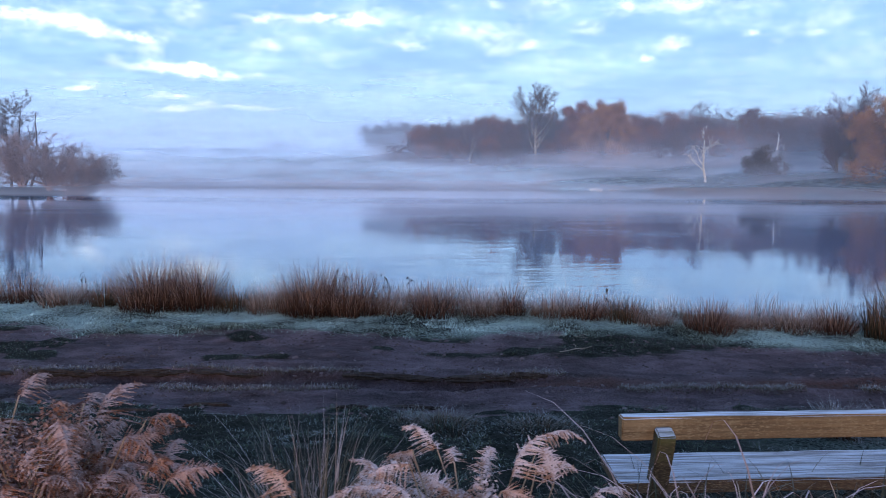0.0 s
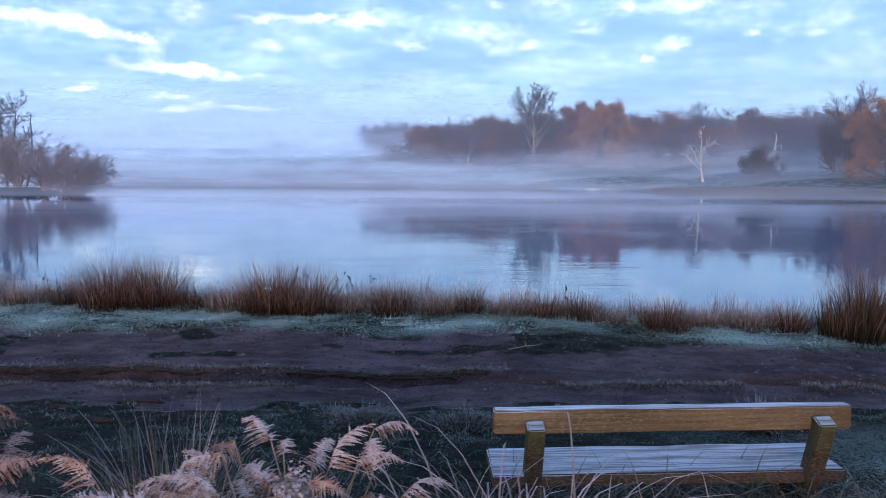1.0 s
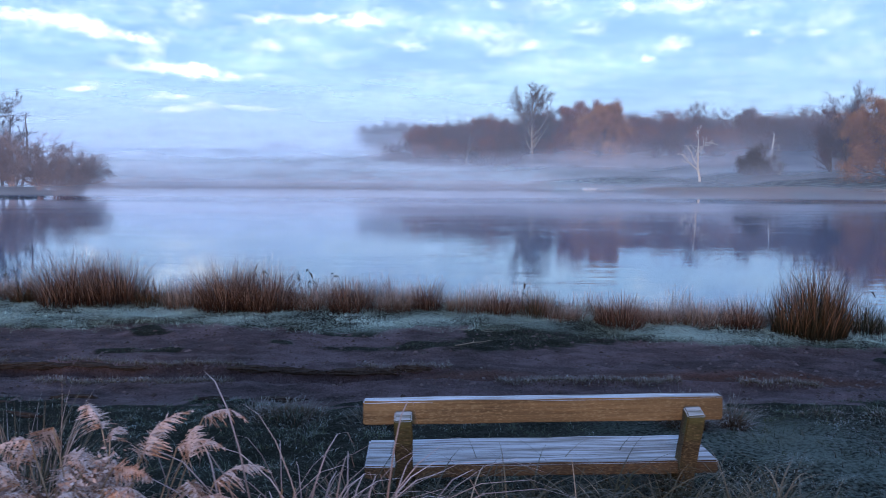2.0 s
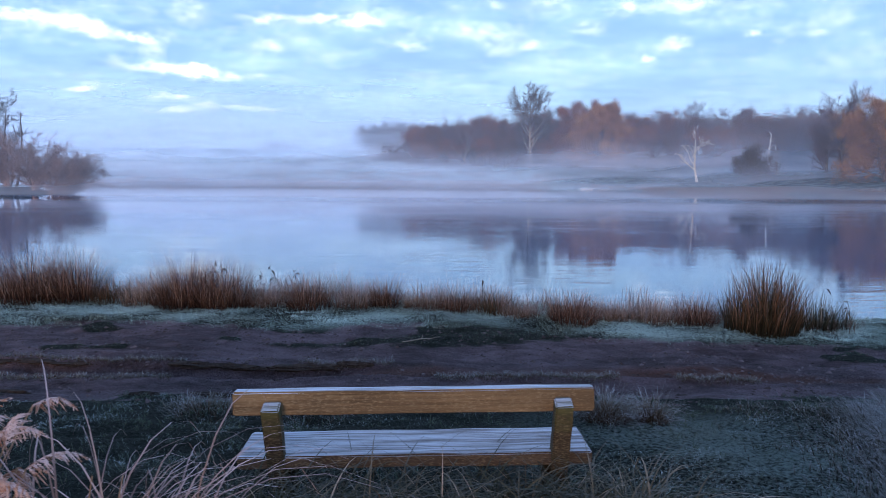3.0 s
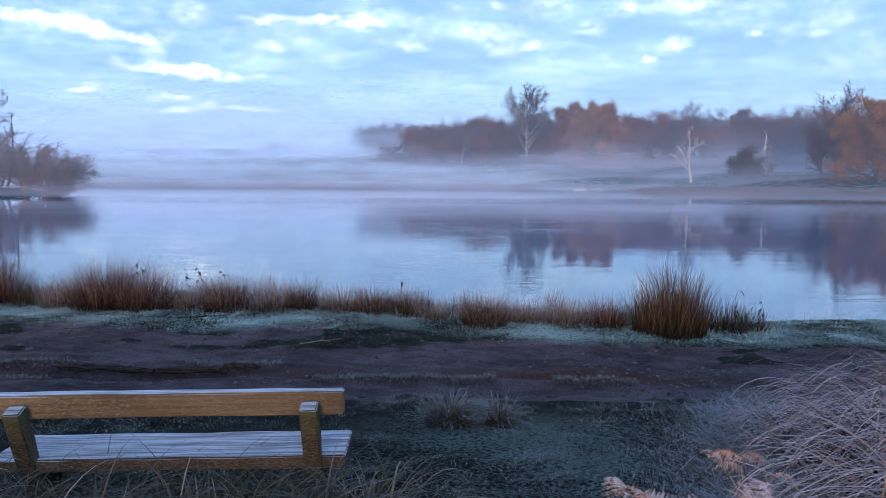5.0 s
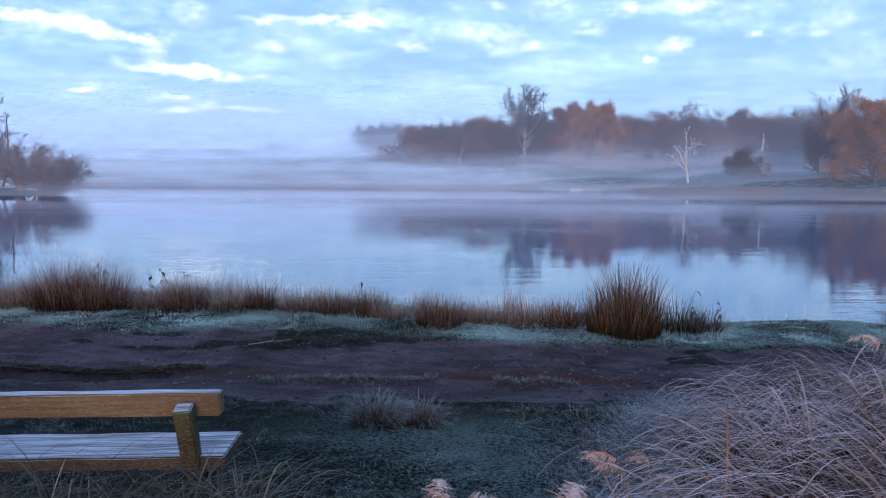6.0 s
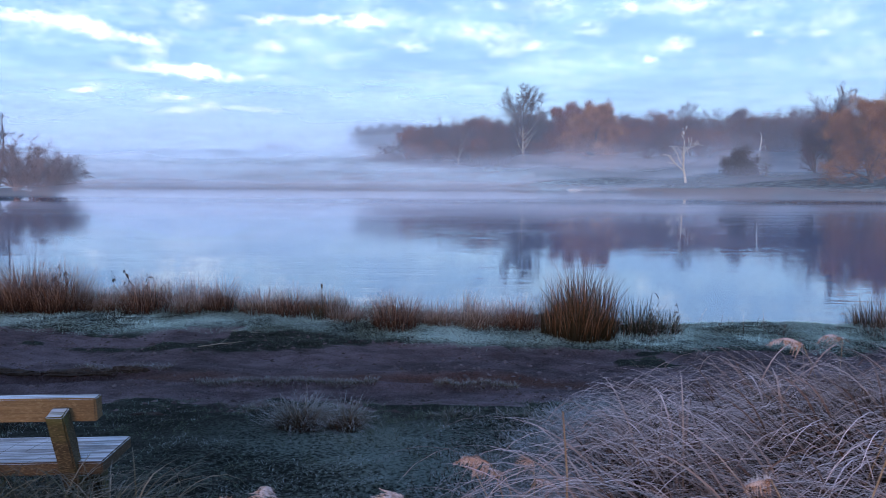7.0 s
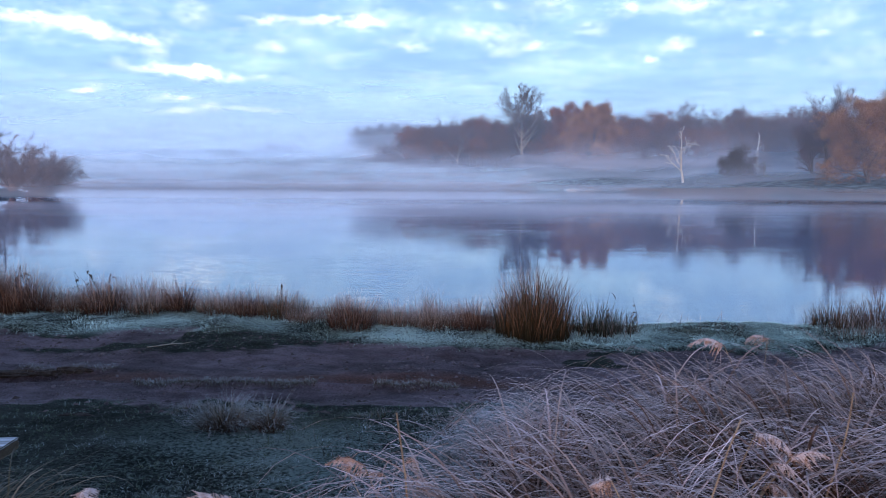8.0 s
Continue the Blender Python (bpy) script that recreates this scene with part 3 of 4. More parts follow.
def leaves(rng, tips, size, spread, count):
    """Small kite-shaped leaf sprays scattered round the branch tips."""
    pick = rng.integers(0, len(tips), count)
    c = np.array([tuple(t) for t in tips])[pick] + rng.normal(0, spread, (count, 3))
    u = rng.normal(0, 1, (count, 3))
    u /= np.linalg.norm(u, axis=1, keepdims=True)
    v = np.cross(u, rng.normal(0, 1, (count, 3)))
    v /= np.linalg.norm(v, axis=1, keepdims=True)
    s = size * rng.uniform(0.5, 1.3, (count, 1))
    w = np.cross(u, v)
    verts = np.stack([c - u * s, c + v * s * 0.55 + w * s * 0.2, c + u * s, c - v * s * 0.55 + w * s * 0.2], 1).reshape(-1, 3)
    return verts, np.arange(count * 4).reshape(-1, 4)


def make_tree(name, label, seed, tall, plan, bark, twig, trunk=0.3, radius=None, lean=(0, 0), foliage=None, stems=1, fork=0.0, fine=0.028):
    """A tree with a trunk-and-limbs mesh and a crown mesh of twigs or leaves."""
    rng = random.Random(seed)
    out = [[] for _ in plan]
    for s in range(stems):
        d = Vector((lean[0] + rng.gauss(0, fork), lean[1] + rng.gauss(0, fork), 1)).normalized()
        foot = Vector((rng.gauss(0, 0.25 * (stems > 1)), rng.gauss(0, 0.25 * (stems > 1)), -0.15))
        grow(rng, out, foot, d, tall * trunk * rng.uniform(0.8, 1.15 if stems > 1 else 1.0), radius or tall * 0.024, 0, plan, fine)
    top = max(seg[1].z for level in out for seg in level)
    out = [[(a * (tall / top), b * (tall / top), r, q) for a, b, r, q in level] for level in out]
    tree = new(name)
    tagged(tree, label, "tree")
    thick = [s for level in out[:2] for s in level]
    thin = [s for level in out[2:] for s in level]
    v, f = tubes(thick, 6)
    part("trunk", mesh_of("trunk", v, [f], bark, smooth=True), bark, tree)
    v, f = tubes(thin, 3)
    if foliage:
        mat, size, spread, count = foliage
        tagged(part("branches", mesh_of("branches", v, [f], twig), twig, tree), kind="stuff")
        lv, lf = leaves(np.random.default_rng(seed), [s[1] for s in out[-1]] + [s[1] for s in out[-2]], size, spread, count)
        part("crown", mesh_of("crown", lv, [lf], mat), mat, tree)
    else:
        part("crown", mesh_of("crown", v, [f], twig), twig, tree)
    return tree


#        pieces bend pull kids first angle ratio
WOODS = [(7, .06, .04, 10, .25, 45, .9), (4, .14, .08, 7, .2, 42, .55), (3, .16, .05, 6, .1, 42, .55), (1, .2, .03, 7, .1, 40, .6), (1, .2, 0, 0, 1, 30, .5)]
GRAND = [(12, .02, .03, 28, .26, 52, .56), (7, .06, .08, 11, .15, 36, .5), (4, .09, .06, 8, .15, 34, .5), (2, .13, .04, 5, .1, 34, .5), (1, .2, 0, 0, 1, 30, .5)]
UPSWEPT = [(7, .05, .05, 14, .2, 36, .85), (5, .09, .10, 8, .15, 32, .55), (4, .12, .07, 7, .1, 32, .55), (2, .15, .05, 5, .1, 32, .55), (1, .2, 0, 0, 1, 30, .5)]
DOME = [(6, .05, .03, 15, .35, 52, .75), (5, .10, .05, 8, .2, 40, .55), (3, .14, .05, 7, .1, 40, .55), (2, .18, .03, 6, .1, 38, .55), (1, .2, 0, 0, 1, 30, .5)]
BROAD = [(8, .04, .02, 24, .10, 68, .62), (5, .12, .06, 8, .2, 46, .55), (3, .16, .04, 6, .1, 45, .55), (1, .2, 0, 0, 1, 30, .5)]
ALDER = [(9, .035, .03, 13, .42, 56, .40), (5, .12, .05, 6, .25, 44, .5), (3, .15, .05, 6, .2, 42, .5), (2, .2, .03, 4, .1, 40, .5), (1, .2, 0, 0, 1, 30, .5)]
DEAD = [(8, .11, .08, 8, .3, 40, .6), (5, .2, .12, 4, .2, 42, .55), (3, .25, .06, 3, .2, 50, .5), (2, .3, 0, 0, 1, 30, .5)]
WILLOW = [(7, .09, -.015, 12, .12, 42, .55), (5, .12, .01, 7, .1, 38, .6), (3, .15, .0, 6, .1, 36, .55), (2, .15, -.03, 0, 1, 30, .5)]
HOLLY = [(5, .06, .05, 14, .1, 70, .75), (4, .12, .0, 6, .1, 50, .5), (2, .2, 0, 4, .1, 45, .5), (1, .2, 0, 0, 1, 30, .5)]
SNAG = [(8, .10, .06, 4, .45, 50, .22), (3, .3, .05, 2, .3, 50, .5), (2, .3, 0, 0, 1, 40, .5)]


def put(tree, x, y, turn=0.0, z=None, size=1.0):
    tree.matrix_basis = Matrix.Translation((x, y, float(height(x, y)) if z is None else z)) @ Matrix.Rotation(radians(turn), 4, "Z") @ Matrix.Scale(size, 4)
    return tree


def again(tree, x, y, turn, size):
    return copy_thing(tree, Matrix.Translation((x, y, float(height(x, y)))) @ Matrix.Rotation(radians(turn), 4, "Z") @ Matrix.Scale(size / tree.scale[0], 4))


def build_woods():
    put(make_tree("bare_tree", "tall leafless spreading tree rising above the misty wood", 3, 21.3, GRAND, M_BARK_PALE, M_BARK, 0.8, 0.42, fine=0.021), 23.6, 188.6, 40)
    put(make_tree("oak_tree", "broad oak with dense orange-brown autumn leaves", 5, 16.6, BROAD, M_BARK, M_TWIG, 0.72, 0.45, foliage=(M_OAK, 0.16, 0.55, 80000)), 42.3, 191)
    put(make_tree("oak_tree", "oak with russet red autumn leaves at the wood's edge", 6, 17.4, BROAD, M_BARK, M_TWIG, 0.74, 0.42, foliage=(M_OAK_RED, 0.20, 0.55, 34000)), 37.8, 202)
    put(make_tree("oak_tree", "large oak with orange-brown leaves beside the lake", 8, 12.6, BROAD, M_BARK, M_TWIG, 0.72, 0.36, foliage=(M_OAK, 0.09, 0.34, 80000)), 63.2, 103)
    put(make_tree("dead_tree", "bleached bare dead tree at the water's edge", 12, 9.7, DEAD, M_DEAD, M_DEAD, 0.6, 0.24, fine=0.045), 44.7, 125.6)
    put(make_tree("dead_tree", "pale broken dead trunk with few stubs", 14, 8.0, SNAG, M_DEAD, M_DEAD, 0.95, 0.24), 63.4, 140, 70)
    put(make_tree("dead_tree", "thin pale standing dead stem", 15, 5.6, SNAG, M_BARK_PALE, M_DEAD, 1.0, 0.16), 61, 132, 10)
    put(make_tree("evergreen_shrub", "low dark rounded evergreen tree by the reeds", 16, 5.4, HOLLY, M_BARK, M_TWIG, 0.8, 0.2, foliage=(M_HOLLY, 0.10, 0.35, 14000)), 51, 118)
    put(make_tree("bare_tree", "dark leafless tree with fine upswept twigs", 18, 14.6, UPSWEPT, M_BARK, M_TWIG, 0.62, 0.34, lean=(-.10, 0), fine=0.022), 62.3, 112)
    again(put(make_tree("bare_tree", "dark leafless tree with crooked branching limbs", 19, 9.4, UPSWEPT, M_BARK, M_TWIG, 0.6, 0.26, lean=(-.16, 0), fine=0.022), 60.6, 113.5), 66.5, 114, 130, 1.2)
    # the kinds that make up the wood, each 15 m tall before scaling
    woods = [put(make_tree("bare_tree", "leafless winter tree in the misty wood", 20, 15, WOODS, M_BARK, M_TWIG, 0.62, 0.3, fine=0.017), 7.6, 222),
             put(make_tree("bare_tree", "pale leafless tree with a forked trunk", 21, 15, WOODS, M_BARK_PALE, M_TWIG, 0.66, 0.28, fine=0.017), 7.3, 204),
             put(make_tree("bare_tree", "dark leafless tree with a round fine-twigged crown", 22, 16.7, DOME, M_BARK, M_TWIG, 0.6, 0.32, fine=0.018), 64.2, 190),
             put(make_tree("beech_tree", "tree with thin brown winter leaves in the wood", 25, 15, WOODS, M_BARK, M_TWIG, 0.62, 0.3, foliage=(M_BROWN, 0.13, 0.5, 14000), fine=0.017), 14, 222),
             put(make_tree("beech_tree", "tree with sparse russet leaves in the wood", 26, 15, WOODS, M_BARK, M_TWIG, 0.62, 0.3, foliage=(M_OAK_RED, 0.14, 0.5, 11000), fine=0.017), 30, 222),
             put(make_tree("bare_tree", "leafless tree with a flat domed crown above the wood", 27, 15.5, DOME, M_BARK_PALE, M_TWIG, 0.52, 0.3, fine=0.018), 71.4, 182)]
    full = (15, 15, 16.7, 15, 15, 15.5)
    rng = random.Random(77)
    # the edge of the wood, tree by tree: distance to the side, ahead, kind, height
    edge = [(-27, 262, 0, 11.8), (-25, 268, 3, 12.7), (-22, 270, 0, 13.5), (-18, 266, 3, 13.7), (-15, 268, 0, 13.9), (-11, 262, 3, 13.5), (-7, 240, 4, 12.1), (-4, 232, 4, 12.2),
            (-1, 228, 3, 12.7), (2, 226, 0, 13.1), (4, 224, 0, 14.0), (11, 214, 0, 14.5), (13, 216, 3, 14.7), (15, 214, 4, 14.4), (18, 212, 0, 13.9),
            (20, 210, 3, 13.7), (23, 210, 0, 13.2), (29, 208, 3, 13.6), (32, 206, 0, 13.9), (34, 208, 0, 14.3), (54, 204, 3, 14.4), (56, 200, 4, 13.6), (59, 206, 0, 14.9),
            (61, 204, 4, 15.1), (62, 200, 0, 14.4), (68, 190, 3, 13.3), (71, 192, 0, 13.9), (76, 186, 3, 14.4), (78, 186, 4, 13.5), (78, 180, 0, 12.7),
            (80, 180, 3, 12.4), (86, 186, 0, 13.8), (83, 176, 3, 12.5), (83, 172, 0, 13.4), (80, 160, 3, 13.5), (77, 150, 0, 13.7), (74, 140, 0, 13.9), (70, 138, 1, 8.7),
            (75, 135, 3, 11.8), (74, 130, 0, 12.0), (76, 126, 3, 11.3), (79, 124, 0, 12.1), (82, 130, 3, 11.9), (86, 130, 0, 11.9), (90, 125, 3, 11.7)]
    # lower trees that stand before them
    edge += [(-6, 215, 4, 7.1), (-2, 212, 4, 6.3), (0, 220, 3, 8.7), (4, 205, 4, 8.0), (13, 200, 4, 8.8), (18, 198, 3, 9.3), (28, 196, 4, 7.3), (51, 186, 4, 10.0), (53, 180, 0, 9.1),
             (56, 178, 3, 8.2), (63, 172, 4, 9.3), (66, 165, 4, 9.1), (68, 160, 3, 9.0), (72, 155, 3, 7.6), (73, 150, 0, 7.0), (72, 130, 3, 7.2)]
    for x, y, k, tall in edge:
        again(woods[k], x, y, rng.uniform(0, 360), tall / full[k])
    # the depth of the wood behind them
    for i in range(42):
        x = -8 + i * 3.1 + rng.uniform(-1.2, 1.2)
        k = rng.choice((0, 0, 2, 3, 3, 4))
        again(woods[k], x, np.interp(x, (-8, 50, 120), (248, 220, 196)) + rng.uniform(-4, 16), rng.uniform(0, 360), rng.uniform(12.2, 13.8) / full[k])
    # far woods on the rise, faint in the mist
    for i in range(54):
        x = -262 + i * 3.3 + rng.uniform(-2, 2)
        k = (3, 0, 2, 3)[i % 4]
        tall = 11.5 + 4.0 * float(lumps(x, 3, 26, 14)) + rng.uniform(-1, 1)
        again(woods[k], x, 455 + rng.uniform(-8, 50), rng.uniform(0, 360), max(tall, 6) / full[k])
    for i in range(9):
        again(woods[(0, 3)[i % 2]], -98 + i * 2.4 + rng.uniform(-1, 1), 405 + rng.uniform(0, 10), rng.uniform(0, 360), rng.uniform(3.0, 5.0) / 15)
    again(woods[3], -63.3, 442, 20, 0.26)
    # brambles and saplings that close the foot of the wood
    rng = np.random.default_rng(41)
    n = 60000
    x = rng.uniform(-26, 120, n)
    edge = np.interp(x, (-26, -5, 20, 45, 60, 72, 80, 120), (262, 222, 208, 200, 182, 156, 146, 136))
    y = edge + np.abs(rng.normal(0, 14, n))
    z = height(x, y) + rng.random(n) ** 1.2 * (6.0 + 2.5 * lumps(x, y, 7, 95))
    v, f = leaves(rng, np.stack([x, y, z], -1), 0.26, 0.3, n)
    tagged(new("undergrowth", mesh_of("undergrowth", v, [f], M_UNDER)), "dark brown brambles and saplings under the wood", "undergrowth", kind="stuff")


def build_island():
    label = "leafless willow leaning over the lake from an island"
    put(make_tree("willow_shrub", "low spreading leafless willow overhanging the water", 31, 5.6, WILLOW, M_WILLOW, M_WILLOW, 1.0, 0.11, (.75, 0), stems=8, fork=0.42, fine=0.016), -39.6, 77.6)
    put(make_tree("willow_shrub", label, 33, 6.5, WILLOW, M_WILLOW, M_WILLOW, 0.85, 0.11, (.16, 0), stems=8, fork=0.32, fine=0.016), -41.6, 78)
    put(make_tree("bare_tree", "tall leafless tree on the island", 34, 10.6, ALDER, M_BARK, M_BARK, 0.8, 0.15, (.03, 0), fine=0.018), -46.0, 80)
    put(make_tree("bare_tree", "tall leafless tree on the island", 35, 10.9, ALDER, M_BARK, M_BARK, 0.8, 0.14, (-.02, 0), fine=0.018), -47.4, 81)
    put(make_tree("bare_tree", "tall leafless tree on the island", 38, 10.0, ALDER, M_BARK, M_BARK, 0.8, 0.14, (-.06, 0), fine=0.018), -50.5, 80.4)
    put(make_tree("dead_tree", "thin crooked dead trunk on the island", 36, 8.1, SNAG, M_BARK, M_BARK, 0.95, 0.14, (.32, 0)), -44.2, 79)
    put(make_tree("willow_shrub", label, 37, 6.5, WILLOW, M_WILLOW, M_WILLOW, 0.85, 0.10, stems=7, fork=0.3, fine=0.016), -44.6, 78.6)
    put(make_tree("willow_shrub", label, 39, 6.0, WILLOW, M_WILLOW, M_WILLOW, 0.85, 0.10, stems=6, fork=0.35, fine=0.016), -49.5, 79)


build_woods()
build_island()


# ---- grasses ----
def blades(rng, x, y, tall, width, lean, droop, az, pieces=4, z=None, bow=1.3):
    """Curved tapering blades; lean and droop are the angles from upright at root and tip."""
    n = len(x)
    z = height(x, y) - 0.01 if z is None else z
    s = np.linspace(0, 1, pieces + 1)
    ang = lean[:, None] + (droop - lean)[:, None] * s[None, :] ** bow
    step = (tall / pieces)[:, None]
    out = np.concatenate([np.zeros((n, 1)), np.cumsum(np.sin(ang[:, :-1]) * step, 1)], 1)
    up = np.concatenate([np.zeros((n, 1)), np.cumsum(np.cos(ang[:, :-1]) * step, 1)], 1)
    cx, cy = x[:, None] + out * np.cos(az)[:, None], y[:, None] + out * np.sin(az)[:, None]
    turn = az + np.pi / 2 + rng.normal(0, 0.5, n)
    w = width[:, None] * (1 - s[None, :] ** 1.6 * 0.9) * 0.5
    dx, dy = np.cos(turn)[:, None] * w, np.sin(turn)[:, None] * w
    cz = z[:, None] + up
    left = np.stack([cx - dx, cy - dy, cz], -1)
    right = np.stack([cx + dx, cy + dy, cz + 0.15 * w], -1)
    verts = np.stack([left, right], 2).reshape(-1, 3)
    k = np.arange(pieces) * 2
    face = np.stack([k, k + 1, k + 3, k + 2], -1)
    faces = (np.arange(n) * 2 * (pieces + 1))[:, None, None] + face[None]
    tips = np.repeat(np.broadcast_to(s, (n, pieces + 1))[:, :, None], 2, 2)
    return verts, faces.reshape(-1, 4), tips


def scatter(name, label, rng, x, y, tall, width, lean, droop, material, pieces=4, az=None, category="grass", kind="stuff", z=None, bow=1.3):
    n = len(x)
    az = rng.uniform(0, 2 * np.pi, n) if az is None else az
    v, f, t = blades(rng, x, y, tall, width, np.abs(rng.normal(*lean, n)), np.abs(rng.normal(*droop, n)), az, pieces, z, bow)
    return tagged(new(name, mesh_of(name, v, [f], material, t)), label, category, kind=kind)


def clump(name, label, seed, x, y, radius, tall, count, material, lean=(0.18, 0.14), droop=(0.5, 0.35), width=0.008, pieces=4, group="", squash=1.0, bow=1.3):
    """One tuft of blades that fan out from a dense foot; its origin is at its base."""
    rng = np.random.default_rng(seed)
    r, a = radius * np.sqrt(rng.random(count)), rng.uniform(0, 2 * np.pi, count)
    lx, ly = r * np.cos(a), r * np.sin(a) * squash
    az = np.arctan2(ly, lx) + rng.normal(0, 0.7, count)
    h = tall * (0.35 + 0.8 * rng.random(count) ** 0.8) * (1 - 0.3 * (r / radius) ** 2)
    v, f, t = blades(rng, lx, ly, h, width * rng.uniform(0.6, 1.3, count), np.abs(rng.normal(*lean, count)) * (0.3 + r / radius), np.abs(rng.normal(*droop, count)), az, pieces,
                     height(x + lx, y + ly) - height(x, y) - 0.012, bow)
    ob = tagged(new(name, mesh_of(name, v, [f], material, t)), label, "grass tuft", group)
    ob.location = (x, y, float(height(x, y)))
    return ob


def build_bank():
    rng = np.random.default_rng(4)
    # frosted turf between the path and the reeds, in matted whorls
    n = 190000
    x = rng.uniform(-9, 15, n)
    lo, hi = path_edges(x)
    y = hi - 0.12 + rng.random(n) ** 0.9 * (near_shore(x) - hi + 0.05)
    keep = (rng.random(n) < 0.15 + 0.85 * ease(y, hi - 0.12, hi + 0.2)) & (rng.random(n) < 0.35 + 0.65 * ease(lumps(x, y, 0.22, 72) + 0.5 * lumps(x, y, 0.6, 73), -0.5, 0.4))
    x, y = x[keep], y[keep]
    comb = np.pi * (1.0 + lumps(x, y, 0.35, 74) + 0.6 * lumps(x, y, 0.9, 75)) + rng.normal(0, 0.8, len(x))
    scatter("bank_grass", "short green turf white with frost along the bank", rng, x, y, rng.uniform(0.02, 0.075, len(x)), rng.uniform(0.003, 0.006, len(x)), (0.75, 0.35), (1.6, 0.4), M_TURF, 3, comb)
    # thin sedge all along the water's edge
    n = 26000
    x = rng.uniform(-10, 15, n)
    thick = np.clip(0.5 + 0.45 * lumps(x, 0, 0.6, 71) + 0.35 * lumps(x, 0, 0.23, 76), 0, 1.2)
    keep = rng.random(n) < (0.2 + 0.8 * thick) * (1 - 0.93 * ease(x, 6.6, 7.2) * ease(x, 9.9, 9.3))
    x = x[keep]
    y = near_shore(x) - rng.uniform(-0.1, 0.75, len(x)) - 0.35 * ease(x, 2.0, 4.0)
    scatter("sedge", "thin pale frosted sedge along the water's edge", rng, x, y, rng.uniform(0.08, 0.44, len(x)) * (0.35 + 0.9 * thick[keep]), rng.uniform(0.003, 0.0065, len(x)), (0.30, 0.24), (1.1, 0.7), M_SEDGE, 5, 6.28 * lumps(x, y, 0.4, 77) + rng.normal(0, 1.0, len(x)))
    # single tufts: side, ahead, radius, height, blades, kind
    tufts = [(-7.4, 11.0, .5, .45, 420, 1), (-6.3, 10.9, .4, .5, 380, 0), (-5.5, 10.6, .35, .45, 320, 1), (-4.85, 10.4, .16, .62, 170, 2), (-4.15, 10.4, .45, .78, 800, 0), (-3.55, 10.45, .40, .74, 640, 0),
             (-2.9, 10.4, .35, .45, 330, 2), (-2.35, 10.1, .35, .5, 380, 1), (-1.8, 10.0, .42, .72, 800, 0), (-1.25, 9.95, .38, .66, 640, 0), (-0.75, 10.1, .28, .42, 300, 1),
             (-0.1, 10.0, .32, .46, 420, 0), (.55, 10.0, .32, .42, 380, 1), (.95, 9.95, .2, .46, 240, 0), (1.5, 9.9, .3, .42, 330, 1), (1.95, 9.75, .26, .36, 280, 0), (2.45, 9.6, .30, .42, 340, 2),
             (2.75, 9.4, .26, .30, 280, 1), (3.4, 9.15, .30, .40, 460, 0), (3.95, 9.3, .26, .32, 260, 1), (4.45, 9.2, .30, .36, 320, 1), (4.95, 9.15, .26, .40, 300, 0),
             (5.38, 8.85, .18, .66, 240, 3), (5.66, 8.75, .24, 1.02, 520, 3), (5.92, 8.85, .18, .8, 260, 3), (6.45, 9.2, .28, .52, 260, 4), (6.85, 9.35, .22, .34, 170, 4),
             (9.9, 9.9, .4, .45, 420, 2), (10.6, 10.0, .4, .5, 420, 0), (11.4, 10.1, .5, .55, 460, 1), (12.4, 10.2, .5, .5, 420, 0)]
    looks = [("rush_clump", "brown rush tuft with frosted tips at the lake edge", M_RUSH), ("sedge_clump", "pale straw-coloured sedge tuft white with frost", M_SEDGE),
             ("rush_clump", "dark brown rush tuft at the lake edge", M_RUSH_DARK), ("rush_clump", "tall dark upright rush tuft beside the path", M_RUSH_DARK),
             ("rush_clump", "sparse greenish rush tuft beside the water", M_GREENISH)]
    for i, (x, y, r, h, n, k) in enumerate(tufts):
        name, label, material = looks[k]
        tight = k == 3
        h *= 1.15 if k == 0 else 1.0
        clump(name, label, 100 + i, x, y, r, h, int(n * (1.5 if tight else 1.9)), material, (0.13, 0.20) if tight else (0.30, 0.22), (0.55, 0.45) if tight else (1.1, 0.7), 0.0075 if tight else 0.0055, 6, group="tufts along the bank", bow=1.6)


def turf_clod(seed, x, y, radius, tall):
    """A lump of dark earth and roots, longer along the path, sunk a little into the ground."""
    rng = random.Random(seed)
    bm = bmesh.new()
    bmesh.ops.create_icosphere(bm, subdivisions=3, radius=1)
    for v in bm.verts:
        k = 1 + 0.6 * noise.noise(v.co * 2.1 + Vector((seed, 0, 0))) + 0.3 * noise.noise(v.co * 5.3) + 0.12 * rng.random()
        v.co = Vector((v.co.x * radius * 2.6 * k, v.co.y * radius * 0.5 * k, v.co.z * tall * k))
    ob = part("turf_clod", bm, M_CLOD, None)
    ob.matrix_basis = Matrix.Translation((x, y, float(height(x, y)) + tall * 0.05)) @ Matrix.Rotation(rng.gauss(0, 0.08), 4, "Z")
    return tagged(ob, "dark lump of torn turf beside a rut", "clod", "turf clods along the path")


